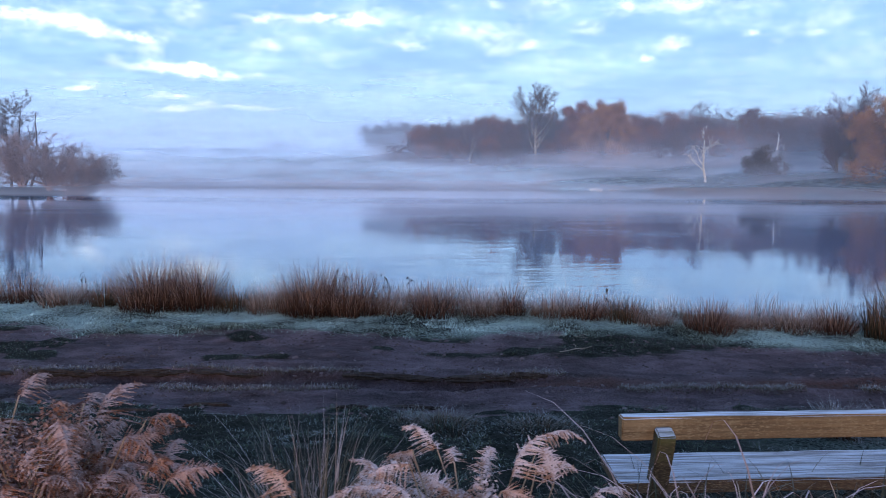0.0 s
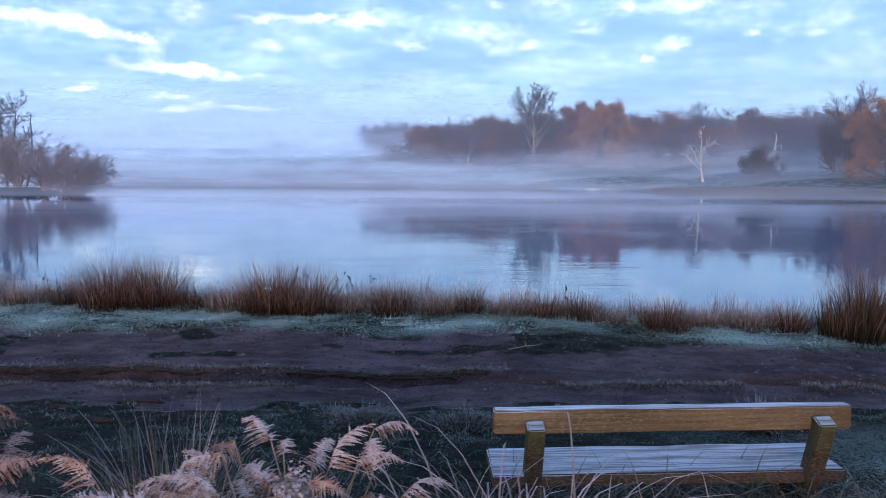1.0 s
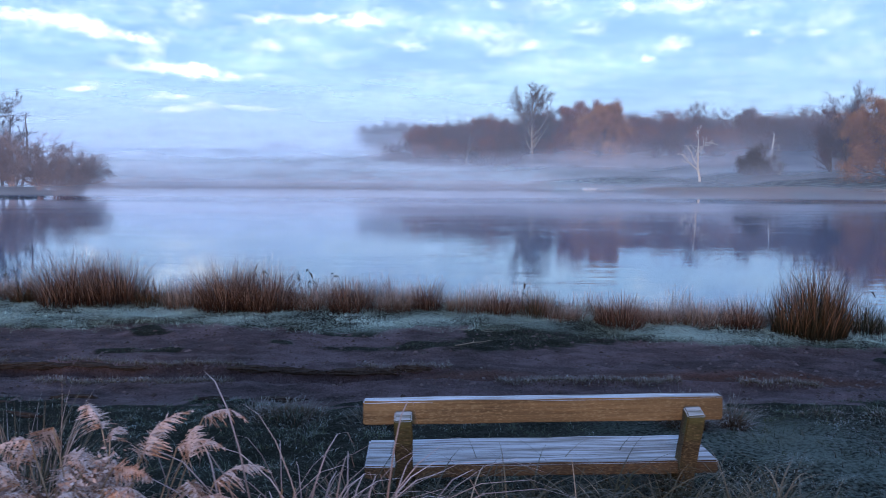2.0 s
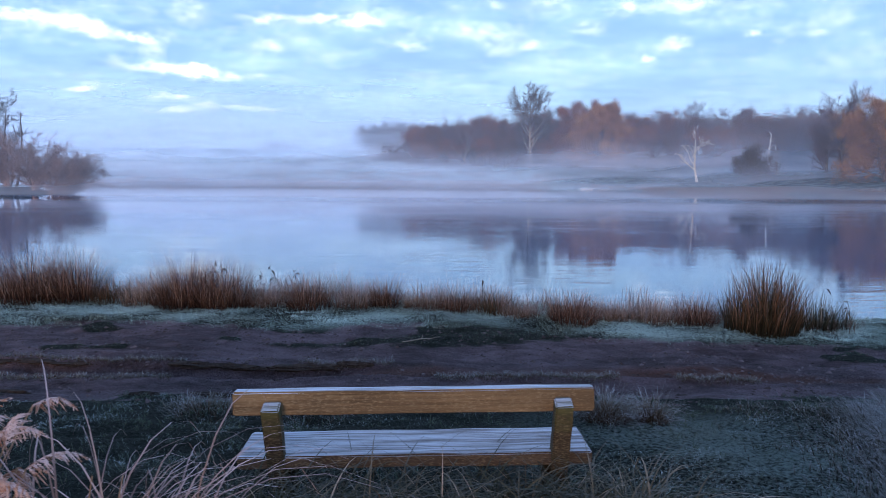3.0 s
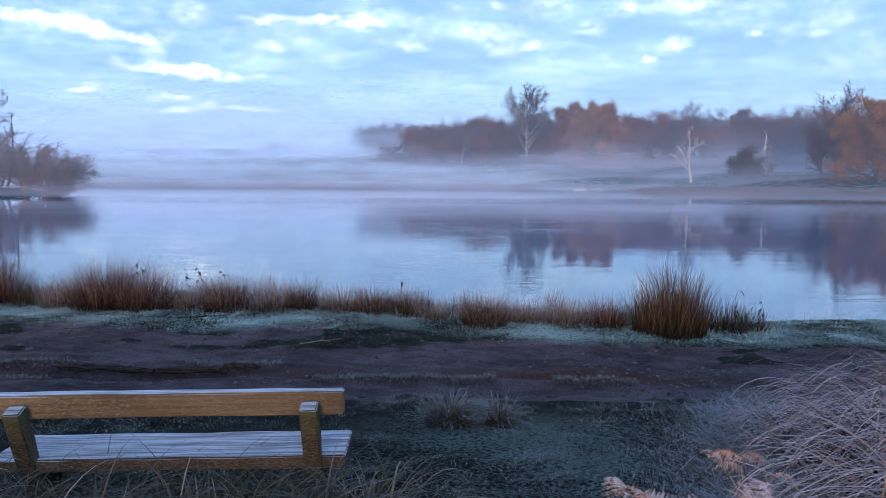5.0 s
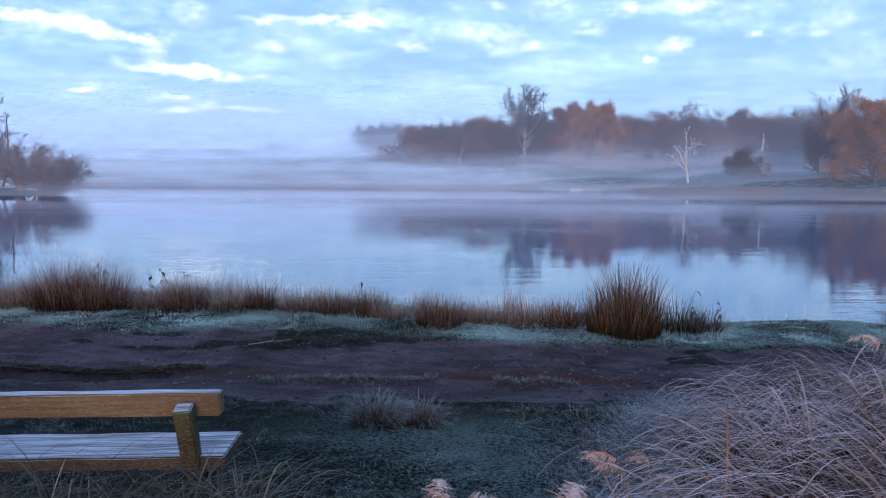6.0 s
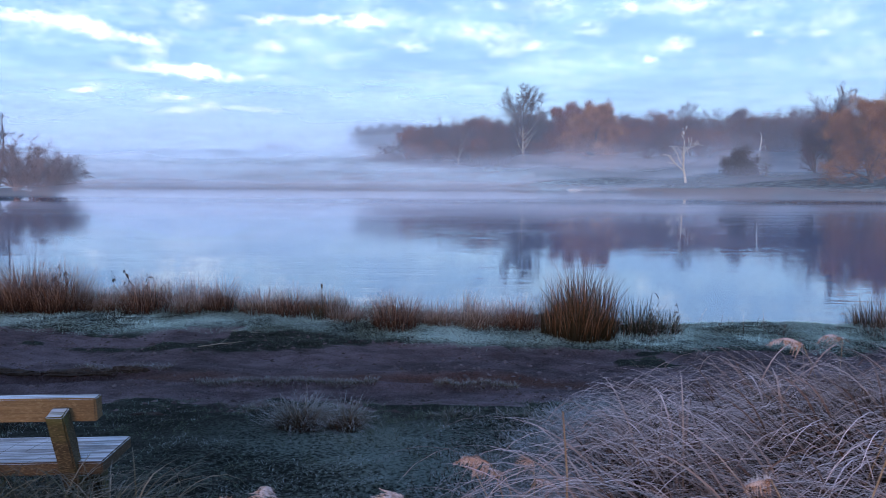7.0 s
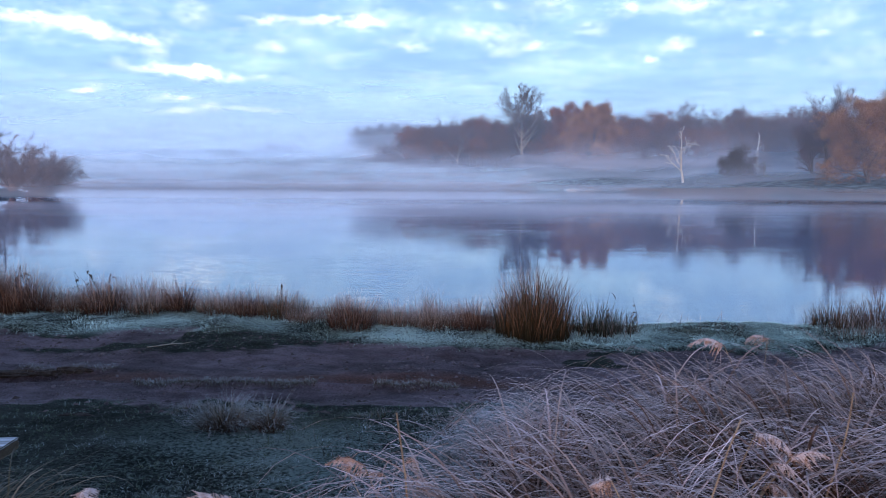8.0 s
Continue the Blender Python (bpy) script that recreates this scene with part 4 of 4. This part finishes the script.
def build_lawn():
    rng = np.random.default_rng(9)
    def tufted(count, each, spread, x0, x1, y0, y1):
        """Places of many small tufts: every blade, and its tuft's own number between 0 and 1."""
        cx, cy, own = rng.uniform(x0, x1, count), rng.uniform(y0, y1, count), rng.random(count)
        c = np.repeat(np.arange(count), each)
        return cx[c] + rng.normal(0, spread, len(c)), cy[c] + rng.normal(0, spread, len(c)), own[c], cx[c], cy[c]
    x, y, own, cx, cy = tufted(9500, 15, 0.035, -5, 9, 1.6, 7.0)
    lo, hi = path_edges(x)
    patch = lumps(cx, cy, 0.7, 81) + 0.6 * lumps(cx, cy, 0.22, 82)
    keep = (muddy(x, y) < 0.5) & (y < 7) & (own < 0.45 + 0.55 * ease(patch, -0.5, 0.4))
    x, y, own = x[keep], y[keep], own[keep]
    scatter("lawn_grass", "short dark trampled grass with a dusting of frost", rng, x, y, rng.uniform(0.02, 0.055, len(x)) * (0.6 + own), np.full(len(x), 0.0045), (0.7, 0.35), (1.5, 0.4), M_LAWN, 3)
    x, y, own, cx, cy = tufted(15000, 14, 0.04, -4, 7, 2.0, 6.3)
    white = 0.14 + 0.85 * ease(cx, 1.9, 3.4) * ease(cy, 5.5, 4.8) + 0.15 * ease(cx, 2.2, 0.5)
    keep = (muddy(x, y) < 0.5) & (own < white * ease(lumps(cx, cy, 0.6, 85) + 0.7 * lumps(cx, cy, 0.2, 86), -0.7, 0.5))
    x, y, own = x[keep], y[keep], own[keep]
    scatter("rimed_grass", "short green grass whitened by frost", rng, x, y, rng.uniform(0.015, 0.045, len(x)), np.full(len(x), 0.0034), (0.7, 0.35), (1.6, 0.4), M_LAWN_FROST, 3)
    # grass that clings to the edges of the ruts
    n = 16000
    x = rng.uniform(-7, 6, n)
    r1, r2 = rut_lines(x)
    on_first = (rng.random(n) < 0.5) & (x < 1.6)
    y = np.where(on_first, r1 + 0.13, r2) + rng.normal(0, 0.045, n)
    keep = np.where(on_first, lumps(x, 7, 0.5, 83) > 0.1, (lumps(x, 8, 0.6, 84) > -0.25) & (x < 4.7))
    x, y = x[keep], y[keep]
    scatter("rut_grass", "frosted grass clinging to the edges of the ruts", rng, x, y, rng.uniform(0.03, 0.085, len(x)), np.full(len(x), 0.005), (0.5, 0.3), (1.1, 0.4), M_TUSSOCK, 3)
    n = 70000
    x, y = rng.uniform(-8, 9, n), rng.uniform(7.2, 9.2, n)
    lo, hi = path_edges(x)
    m = muddy(x, y)
    keep = (y < hi + 0.2) & (m < 0.72) & (rng.random(n) < 0.9 - 0.8 * m)
    x, y = x[keep], y[keep]
    scatter("path_grass", "worn dark green turf patches on the muddy path", rng, x, y, rng.uniform(0.015, 0.05, len(x)), np.full(len(x), 0.005), (0.7, 0.35), (1.4, 0.4), M_LAWN, 2)
    for i in range(48):
        first = i < 36
        cx = rng.uniform(-7, 1.4) if first else rng.uniform(-6, 8)
        r1, r2 = rut_lines(np.array([cx]))
        cy = float(r1[0]) + 0.08 if first else rng.choice([5.75, 6.05, 5.5]) + rng.normal(0, 0.12)
        turf_clod(700 + i, cx, cy, rng.uniform(0.035, 0.10), rng.uniform(0.015, 0.036))
    for i, (x, y, r, h, n) in enumerate([(2.95, 5.30, .17, .34, 900), (3.30, 5.27, .12, .32, 420), (0.0, 5.35, .28, .20, 480), (0.75, 5.3, .30, .17, 480), (2.55, 5.75, .18, .12, 220), (-0.25, 5.5, .15, .16, 200), (4.1, 5.5, .2, .10, 200)]):
        clump("grass_tussock", "low tussock of grass white with frost", 200 + i, x, y, r, h, n, M_TUSSOCK, (0.65, 0.35), (1.75, 0.5), 0.0045, 6, group="tussocks on the verge")


def build_tall_grass():
    rng = np.random.default_rng(12)
    # the frosted thicket beside the path: tufts of long arching blades combed towards the path
    cx, cy = rng.uniform(3.6, 12.0, 2100), rng.uniform(2.2, 7.2, 2100)
    inside = np.minimum(cx - (4.12 + np.maximum(cy - 2.2, 0) * 0.33) + 0.15 * lumps(cx, cy, 0.5, 91), (5.35 + 0.22 * np.maximum(cx - 6, 0) - cy) * 1.2)
    keep = inside > 0
    cx, cy, inside = cx[keep], cy[keep], inside[keep]
    arch = np.interp(cy, (1.6, 2.6, 3.4, 5.0, 7.0), (0.98, 0.97, 0.82, 0.78, 0.78)) * (0.36 + 0.64 * ease(inside, 0.0, 0.8)) * rng.uniform(0.72, 1.12, len(cx)) * (1 + 0.16 * lumps(cx, cy, 0.7, 92))
    way = 2.75 + 0.8 * lumps(cx, cy, 0.8, 93) + rng.normal(0, 0.45, len(cx))
    way = np.where(rng.random(len(cx)) < 0.18, way + np.pi, way)
    c = np.repeat(np.arange(len(cx)), np.where(cy < 3.2, 13, 11))
    n = len(c)
    x, y = cx[c] + rng.normal(0, 0.05, n), cy[c] + rng.normal(0, 0.05, n)
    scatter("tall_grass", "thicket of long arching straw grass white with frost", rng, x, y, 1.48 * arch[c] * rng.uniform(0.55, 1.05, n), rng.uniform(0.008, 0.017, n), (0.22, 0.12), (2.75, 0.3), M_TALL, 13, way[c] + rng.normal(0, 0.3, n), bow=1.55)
    # lower greenish grass along its foot
    n = 17000
    y = rng.uniform(2.0, 5.5, n)
    out = np.abs(rng.normal(0.0, 0.45, n))
    x = 4.35 + np.maximum(y - 2.2, 0) * 0.33 - out
    scatter("verge_grass", "frosted green grass along the foot of the thicket", rng, x, y, rng.uniform(0.14, 0.40, n) * (1.1 - 0.75 * ease(out, 0.0, 1.0)), rng.uniform(0.004, 0.007, n), (0.40, 0.25), (2.1, 0.45), M_VERGE, 7, rng.normal(2.75, 1.0, n))
    # long grass under and behind the bench
    n = 3600
    x, y = rng.uniform(0.7, 2.7, n), rng.normal(2.93, 0.13, n)
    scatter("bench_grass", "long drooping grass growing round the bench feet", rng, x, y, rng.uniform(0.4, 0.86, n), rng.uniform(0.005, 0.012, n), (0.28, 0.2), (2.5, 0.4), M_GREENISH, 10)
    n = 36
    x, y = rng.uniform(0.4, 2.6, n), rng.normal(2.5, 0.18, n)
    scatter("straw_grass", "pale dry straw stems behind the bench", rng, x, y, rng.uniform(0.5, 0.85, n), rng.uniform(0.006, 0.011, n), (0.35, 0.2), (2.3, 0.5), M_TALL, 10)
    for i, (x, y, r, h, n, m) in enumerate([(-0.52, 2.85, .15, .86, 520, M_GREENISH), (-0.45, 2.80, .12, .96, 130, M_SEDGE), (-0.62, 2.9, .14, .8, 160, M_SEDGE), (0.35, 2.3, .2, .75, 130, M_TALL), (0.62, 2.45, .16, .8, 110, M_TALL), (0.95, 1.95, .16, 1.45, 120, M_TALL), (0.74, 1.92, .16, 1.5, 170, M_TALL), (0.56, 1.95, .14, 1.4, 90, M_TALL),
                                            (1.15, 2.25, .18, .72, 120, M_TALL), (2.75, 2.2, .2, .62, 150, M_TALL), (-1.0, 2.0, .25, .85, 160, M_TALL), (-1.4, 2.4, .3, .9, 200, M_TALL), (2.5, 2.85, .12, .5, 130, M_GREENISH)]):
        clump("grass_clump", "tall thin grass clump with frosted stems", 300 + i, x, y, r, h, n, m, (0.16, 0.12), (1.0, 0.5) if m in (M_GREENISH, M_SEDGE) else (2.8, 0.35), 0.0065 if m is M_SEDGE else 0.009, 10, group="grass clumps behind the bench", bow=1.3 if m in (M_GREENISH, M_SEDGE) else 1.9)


# ---- bracken ----
def frond_mesh(seed, material):
    """A dead bracken frond along +x, arching down, with toothed leaflets on both sides of each rib."""
    rng = np.random.default_rng(seed)
    L, nodes = 0.5, 24
    V, F = [], []
    for i in range(nodes):
        s = (i + 1) / (nodes + 1)
        px, pz = L * s, 0.10 * math.sin(s * 2.2) - 0.20 * s ** 2.5
        reach = 0.19 * (1 - s) ** 0.75 * (0.75 + 0.5 * rng.random()) + 0.012
        for side in (-1, 1):
            sweep, sag, curl = rng.normal(0.45, 0.12), rng.normal(0.35, 0.25), rng.normal(0.9, 0.5)
            m = max(3, int(reach / 0.011))
            for j in range(m):
                t = (j + 0.5) / m
                c = np.array((px + reach * t * math.sin(sweep), side * reach * t * math.cos(sweep), pz - reach * sag * t - curl * 0.3 * reach * t * t))
                size = 0.017 * (1.05 - 0.8 * t)
                axis = np.array((math.sin(sweep), side * math.cos(sweep), -sag - curl * 0.6 * t))
                for way in (-1, 1):
                    out = np.array((way * math.cos(sweep), -side * way * math.sin(sweep) * 0.3, rng.normal(-0.25, 0.45))) * size
                    a = axis * reach / m * 0.62
                    b = len(V)
                    V += [c - a, c + out * 0.75 - a * 0.4, c + out * 1.1 + a * 0.5, c + a]
                    F.append((b, b + 1, b + 2, b + 3))
    segs = [(Vector((L * s, 0, 0.10 * math.sin(s * 2.2) - 0.20 * s ** 2.5)), Vector((L * (s + .1), 0, 0.10 * math.sin((s + .1) * 2.2) - 0.20 * (s + .1) ** 2.5)), 0.0035 * (1.1 - s), 0.0035 * (1 - s)) for s in np.arange(0, 0.99, 0.1)]
    v, f = tubes(segs, 3)
    return mesh_of("frond", np.concatenate([np.array(V), v]), [np.array(F), f + len(V)], material)


FRONDS = {m.name: [frond_mesh(s, m) for s in range(6)] for m in (M_BRACKEN, M_BRACKEN_PALE)}


def bracken(seed, x, y, tall, fronds, size=1.0, low=0.4, label="dead orange bracken plant with frosted fronds", material=M_BRACKEN):
    rng = random.Random(seed)
    plant = tagged(new("bracken"), label, "fern", "frosted bracken plants")
    plant.location = (x, y, float(height(x, y)))
    for i in range(fronds):
        a, lean = rng.uniform(0, 2 * math.pi), rng.uniform(0.05, 0.28)
        h = tall * rng.uniform(low, 1.0)
        p, d, segs = Vector((rng.gauss(0, .05), rng.gauss(0, .05), -0.02)), Vector((math.cos(a) * lean, math.sin(a) * lean, 1)).normalized(), []
        for k in range(5):
            q = p + d * h / 5 / max(d.z, .5)
            segs.append((p, q, 0.0045 * (1 - k * .1), 0.0045 * (.9 - k * .1)))
            p, d = q, (d + Vector((math.cos(a), math.sin(a), -0.2)) * 0.07).normalized()
        v, f = cane([g[0] for g in segs] + [segs[-1][1]], [g[2] for g in segs] + [segs[-1][3]])
        stem = part("stem", mesh_of("stem", v, [f], M_STRAW), M_STRAW, plant)
        leaf = part("frond", FRONDS[material.name][rng.randrange(6)], material, stem)
        s = size * rng.uniform(0.75, 1.2)
        leaf.matrix_basis = Matrix.Translation(p) @ Euler((rng.gauss(0, .6), rng.gauss(0.15, .5), a + rng.gauss(0, .5))).to_matrix().to_4x4() @ Matrix.Scale(s, 4)
    return plant


def bracken_litter(seed, x, y, rx, ry, tall, count, material=M_BRACKEN):
    """Broken, matted bracken leaflets heaped under the standing fronds."""
    rng = np.random.default_rng(seed)
    r, a = np.sqrt(rng.random(count)), rng.uniform(0, 2 * np.pi, count)
    px, py = x + rx * r * np.cos(a), y + ry * r * np.sin(a)
    pz = height(px, py) + tall * (1 - r ** 3.2) * rng.random(count) ** 0.4 * (0.85 + 0.3 * lumps(px, py, 0.15, seed))
    v, f = leaves(rng, np.stack([px, py, pz], -1), 0.0085, 0.012, count)
    tagged(new("bracken_litter", mesh_of("bracken_litter", v, [f], material)), "matted heap of broken frosted bracken", "fern", kind="stuff")


def build_bracken():
    bracken_litter(801, -1.5, 2.3, 0.56, 0.5, 1.15, 90000)
    bracken_litter(802, 0.02, 2.1, 0.36, 0.25, 0.98, 34000, M_BRACKEN_PALE)
    bracken_litter(803, 3.46, 1.95, 0.46, 0.2, 0.76, 24000, M_BRACKEN_PALE)
    for i, (x, y, h, n, s) in enumerate([(-1.38, 2.35, 1.0, 26, .36), (-1.5, 2.2, 1.08, 26, .38), (-1.28, 2.1, .86, 26, .34), (-1.35, 1.9, .92, 24, .34), (-1.3, 2.5, .92, 18, .34), (-1.15, 2.25, .80, 20, .32),
                                         (0.06, 2.1, .93, 34, .34), (-0.1, 2.05, .88, 32, .32), (0.18, 2.12, .88, 24, .32), (3.42, 1.95, .72, 22, .30), (3.72, 2.0, .76, 22, .32), (3.16, 1.9, .70, 14, .28),
                                         (4.42, 3.25, .72, 5, .30), (4.0, 2.5, .70, 4, .30), (5.75, 3.0, .80, 5, .34), (6.75, 5.1, .68, 3, .42), (5.45, 2.35, .86, 6, .36), (6.6, 3.0, .78, 5, .36)]):
        pale = x > -0.5
        bracken(500 + i, x, y, h, n, s, 0.4 if x > 3.9 else 0.78, "pale pinkish bracken plant thick with frost" if pale else "dead orange bracken plant with frosted fronds", M_BRACKEN_PALE if pale else M_BRACKEN)


# ---- the bench ----
def board(sx, sy, sz, seed, bevel=0.006, cuts=10, wear=0.003):
    """A sawn board centred on its origin, with worn edges and slightly uneven faces."""
    rng = random.Random(seed)
    bm = bmesh.new()
    bmesh.ops.create_cube(bm, size=1)
    bmesh.ops.scale(bm, vec=(sx, sy, sz), verts=bm.verts)
    long = max(range(3), key=lambda i: (sx, sy, sz)[i])
    along = [e for e in bm.edges if abs((e.verts[0].co - e.verts[1].co)[long]) > 0.5 * (sx, sy, sz)[long]]
    bmesh.ops.subdivide_edges(bm, edges=along, cuts=cuts, use_grid_fill=True)
    bmesh.ops.bevel(bm, geom=[e for e in bm.edges if len(e.link_faces) == 2 and e.calc_face_angle() > 1.0], offset=bevel, segments=2, affect="EDGES")
    for v in bm.verts:
        v.co += Vector([rng.gauss(0, wear * 0.4) for _ in range(3)])
    return bm


def build_bench():
    bench = tagged(new("bench"), "weathered timber bench with frost on rail and seat", "bench")
    bench.matrix_basis = Matrix.Translation((1.635, 3.235, float(height(1.6, 3.3)))) @ Matrix.Rotation(radians(1.8), 4, "Z") @ Matrix.Rotation(radians(-0.75), 4, "Y")
    base = bench.location.z
    rail = part("backrest", board(1.63, 0.07, 0.108, 1), M_RAIL, bench, "thick golden brown rail with frosted top edge")
    rail.location = (0, 0.02, 0.672 - base)
    seat = part("seat", board(1.63, 0.34, 0.06, 2), M_SEAT, bench, "wide seat plank white with frost")
    seat.location = (0, 0.185, 0.385 - base)
    for x in (-0.635, 0.665):
        post = part("post", board(0.078, 0.075, 0.95, 3), M_POST, bench, "square mossy post with chamfered top")
        post.location, post.rotation_euler = (x, 0.085, 0.225 - base), (radians(18), 0, 0)
        block = part("leg", board(0.09, 0.09, 0.55, 5), M_POST, bench)
        block.location = (x, 0.27, 0.36 - 0.275 - base - 0.005)
        bolt = bmesh.new()
        bmesh.ops.create_cone(bolt, segments=10, radius1=0.011, radius2=0.009, depth=0.012, cap_ends=True)
        pin = part("bolt", bolt, M_BARK, seat, "dark iron bolt head")
        pin.location = (x, -0.085, 0.033)


def build_crumbs():
    """Crumbs of frozen mud trodden loose all over the path."""
    rng = np.random.default_rng(55)
    n = 15000
    x = rng.uniform(-7.5, 10, n)
    lo, hi = path_edges(x)
    y = lo - 0.4 + rng.random(n) * (hi - lo + 0.4)
    keep = rng.random(n) < 0.25 + 0.75 * ease(lumps(x, y * 2, 0.6, 97), -0.2, 0.6)
    x, y = x[keep], y[keep]
    n = len(x)
    r = 0.006 + 0.022 * rng.random(n) ** 3
    turn = rng.uniform(0, 6.28, n)
    unit = np.array([(1, 0, 0), (0, 1, 0), (-1, 0, 0), (0, -1, 0), (0, 0, 1)], float)
    c = unit[None] * (r[:, None, None] * rng.uniform(0.6, 1.4, (n, 5, 1))) * np.array((1.5, 1, 0.7))
    cx = c[..., 0] * np.cos(turn)[:, None] - c[..., 1] * np.sin(turn)[:, None]
    cy = c[..., 0] * np.sin(turn)[:, None] + c[..., 1] * np.cos(turn)[:, None]
    verts = np.stack([cx + x[:, None], cy + y[:, None], c[..., 2] + height(x, y)[:, None] - 0.002], -1).reshape(-1, 3)
    tri = np.array([(0, 1, 4), (1, 2, 4), (2, 3, 4), (3, 0, 4)])
    faces = ((np.arange(n) * 5)[:, None, None] + tri[None]).reshape(-1, 3)
    tagged(new("mud_crumbs", mesh_of("mud_crumbs", verts, [faces], M_CRUMB)), "loose crumbs of frozen mud on the path", "mud", kind="stuff")


build_crumbs()
build_bank()
build_lawn()
build_tall_grass()
build_bracken()
build_bench()


# ---- far shore details ----
def build_far_shore():
    rng = np.random.default_rng(30)
    n = 60000
    x = np.where(rng.random(n) < 0.6, rng.uniform(-80, 30, n), rng.uniform(26, 56, n))
    x = x[(x < 20) | (x > 31) | (rng.random(n) < 0.15)]
    n = len(x)
    y = far_shore(x) + rng.uniform(-0.9, 3.2, n)
    tall = (0.62 + 0.35 * lumps(x, 0, 5, 15)) * rng.uniform(0.3, 1.25, n)
    scatter("reed_bed", "brown reed fringe along the far shore", rng, x, y, tall, np.full(n, 0.035), (0.35, 0.3), (0.9, 0.5), M_REED, 2, category="reeds")
    n = 9000
    c = rng.integers(0, 150, n)
    cx, cy = rng.uniform(-75, 24, 150), rng.uniform(3, 45, 150)
    cy = far_shore(cx) + cy
    x, y = cx[c] + rng.normal(0, 1.1, n), cy[c] + rng.normal(0, 0.5, n)
    scatter("meadow_tussocks", "frosted rush tussocks across the far meadow", rng, x, y, rng.uniform(0.2, 0.6, n), np.full(n, 0.09), (0.3, 0.2), (0.8, 0.3), M_SEDGE, 2)
    pole = bmesh.new()
    bmesh.ops.create_cone(pole, segments=8, radius1=0.10, radius2=0.08, depth=2.2, cap_ends=True)
    pole = tagged(part("marker_post", pole, M_DEAD, None), "pale wooden post standing in the shallows", "post")
    pole.location = (19.75, 135, float(height(19.75, 135)) + 0.75)
    for i, x in enumerate((25.9, 29.3)):
        log = board(4.8, 0.3, 0.26, 60 + i, 0.05)
        log = tagged(part("landing_timber", log, M_DEAD, None), "long pale timber edging the far shore", "timber", "timbers edging the shore")
        log.location = (x, 120.0 - 3.7 * i, WATER + 0.08)
        log.rotation_euler.z = radians(-47)


build_far_shore()


# ---- single stems and weeds ----
def stalk(name, label, seed, x, y, tall, radius, lean, material, leaf=0):
    """One upright dead stem, with withered leaves where it still has them."""
    rng = random.Random(seed)
    thing = tagged(new(name), label, "weed", "dead stems and weeds")
    thing.location = (x, y, float(height(x, y)))
    p, d, segs = Vector((0, 0, -0.03)), Vector((lean, rng.gauss(0, 0.05), 1)).normalized(), []
    for k in range(8):
        q = p + d * tall / 8
        segs.append((p, q, radius * (1 - k * 0.08), radius * (0.92 - k * 0.08)))
        d = (d + Vector((rng.gauss(0, .06), rng.gauss(0, .06), 0))).normalized()
        p = q
    v, f = cane([g[0] for g in segs] + [segs[-1][1]], [g[2] for g in segs] + [segs[-1][3]])
    stem = part("stem", mesh_of("stem", v, [f], material, smooth=True), material, thing)
    for i in range(leaf):
        a = rng.choice(segs[2:])
        size = rng.uniform(0.02, 0.05)
        bm = bmesh.new()
        ring = [(0, 0, 0), (size, size * 0.45, 0.012), (size * 2.1, size * 0.2, -0.01), (size * 2.6, 0, -0.03), (size * 2.1, -size * 0.2, -0.01), (size, -size * 0.45, 0.012)]
        bm.faces.new([bm.verts.new(c) for c in ring])
        blade = part("leaf", bm, M_WEED, stem)
        blade.matrix_basis = Matrix.Translation(a[0].lerp(a[1], rng.random())) @ Euler((rng.gauss(0, .5), rng.gauss(.3, .5), rng.uniform(0, 6.28))).to_matrix().to_4x4()
    return thing


for i, (x, y, h, n) in enumerate([(-0.87, 11.15, .56, 9), (-1.02, 11.1, .46, 8), (-0.5, 11.0, .40, 8), (-1.55, 10.35, .62, 9), (-1.35, 10.3, .6, 8), (-5.2, 10.7, .62, 4), (-5.35, 10.75, .5, 5), (6.7, 9.5, .5, 5), (7.1, 9.55, .45, 5), (-0.3, 10.6, .4, 6), (2.3, 10.2, .4, 5)]):
    stalk("dock_weed", "dark withered dock stem at the water's edge", 900 + i, x, y, h, 0.004, 0.05 * (-1) ** i, M_WEED, n)
for i, (x, y, h, lean) in enumerate([(0.60, 2.2, .82, 0.02), (2.03, 2.5, .72, 0.08), (0.52, 2.35, .72, 0.25), (4.45, 2.6, 1.0, 0.03), (5.35, 2.5, 1.0, 0.2), (6.2, 3.1, .95, 0.15)]):
    stalk("dry_plant", "single dry straw-coloured plant standing in the grass", 930 + i, x, y, h, 0.0065, lean, M_STRAW)


def fallen_twig(x, y, length, turn, seed):
    """A thin broken stick with one side shoot, lying on the mud."""
    rng = random.Random(seed)
    lie = [(length * t, 0.02 * rng.gauss(0, 1), 0.012 + 0.006 * rng.random()) for t in (0, 0.25, 0.5, 0.75, 1)]
    v, f = cane(lie, [0.006, 0.0055, 0.005, 0.004, 0.002])
    side = [lie[2], (length * 0.65, 0.08, 0.03), (length * 0.75, 0.17, 0.02)]
    w, g = cane(side, [0.004, 0.003, 0.0015])
    twig = tagged(new("fallen_twig", mesh_of("fallen_twig", np.concatenate([v, w]), [np.concatenate([f, g + len(v)])], M_BARK_PALE, smooth=True)), "thin pale broken twig lying on the mud", "twig")
    twig.matrix_basis = Matrix.Translation((x, y, float(height(x, y)) + 0.004)) @ Matrix.Rotation(radians(turn), 4, "Z")


fallen_twig(1.39, 8.92, 0.55, -20, 41)
fallen_twig(1.30, 7.94, 0.5, 35, 42)
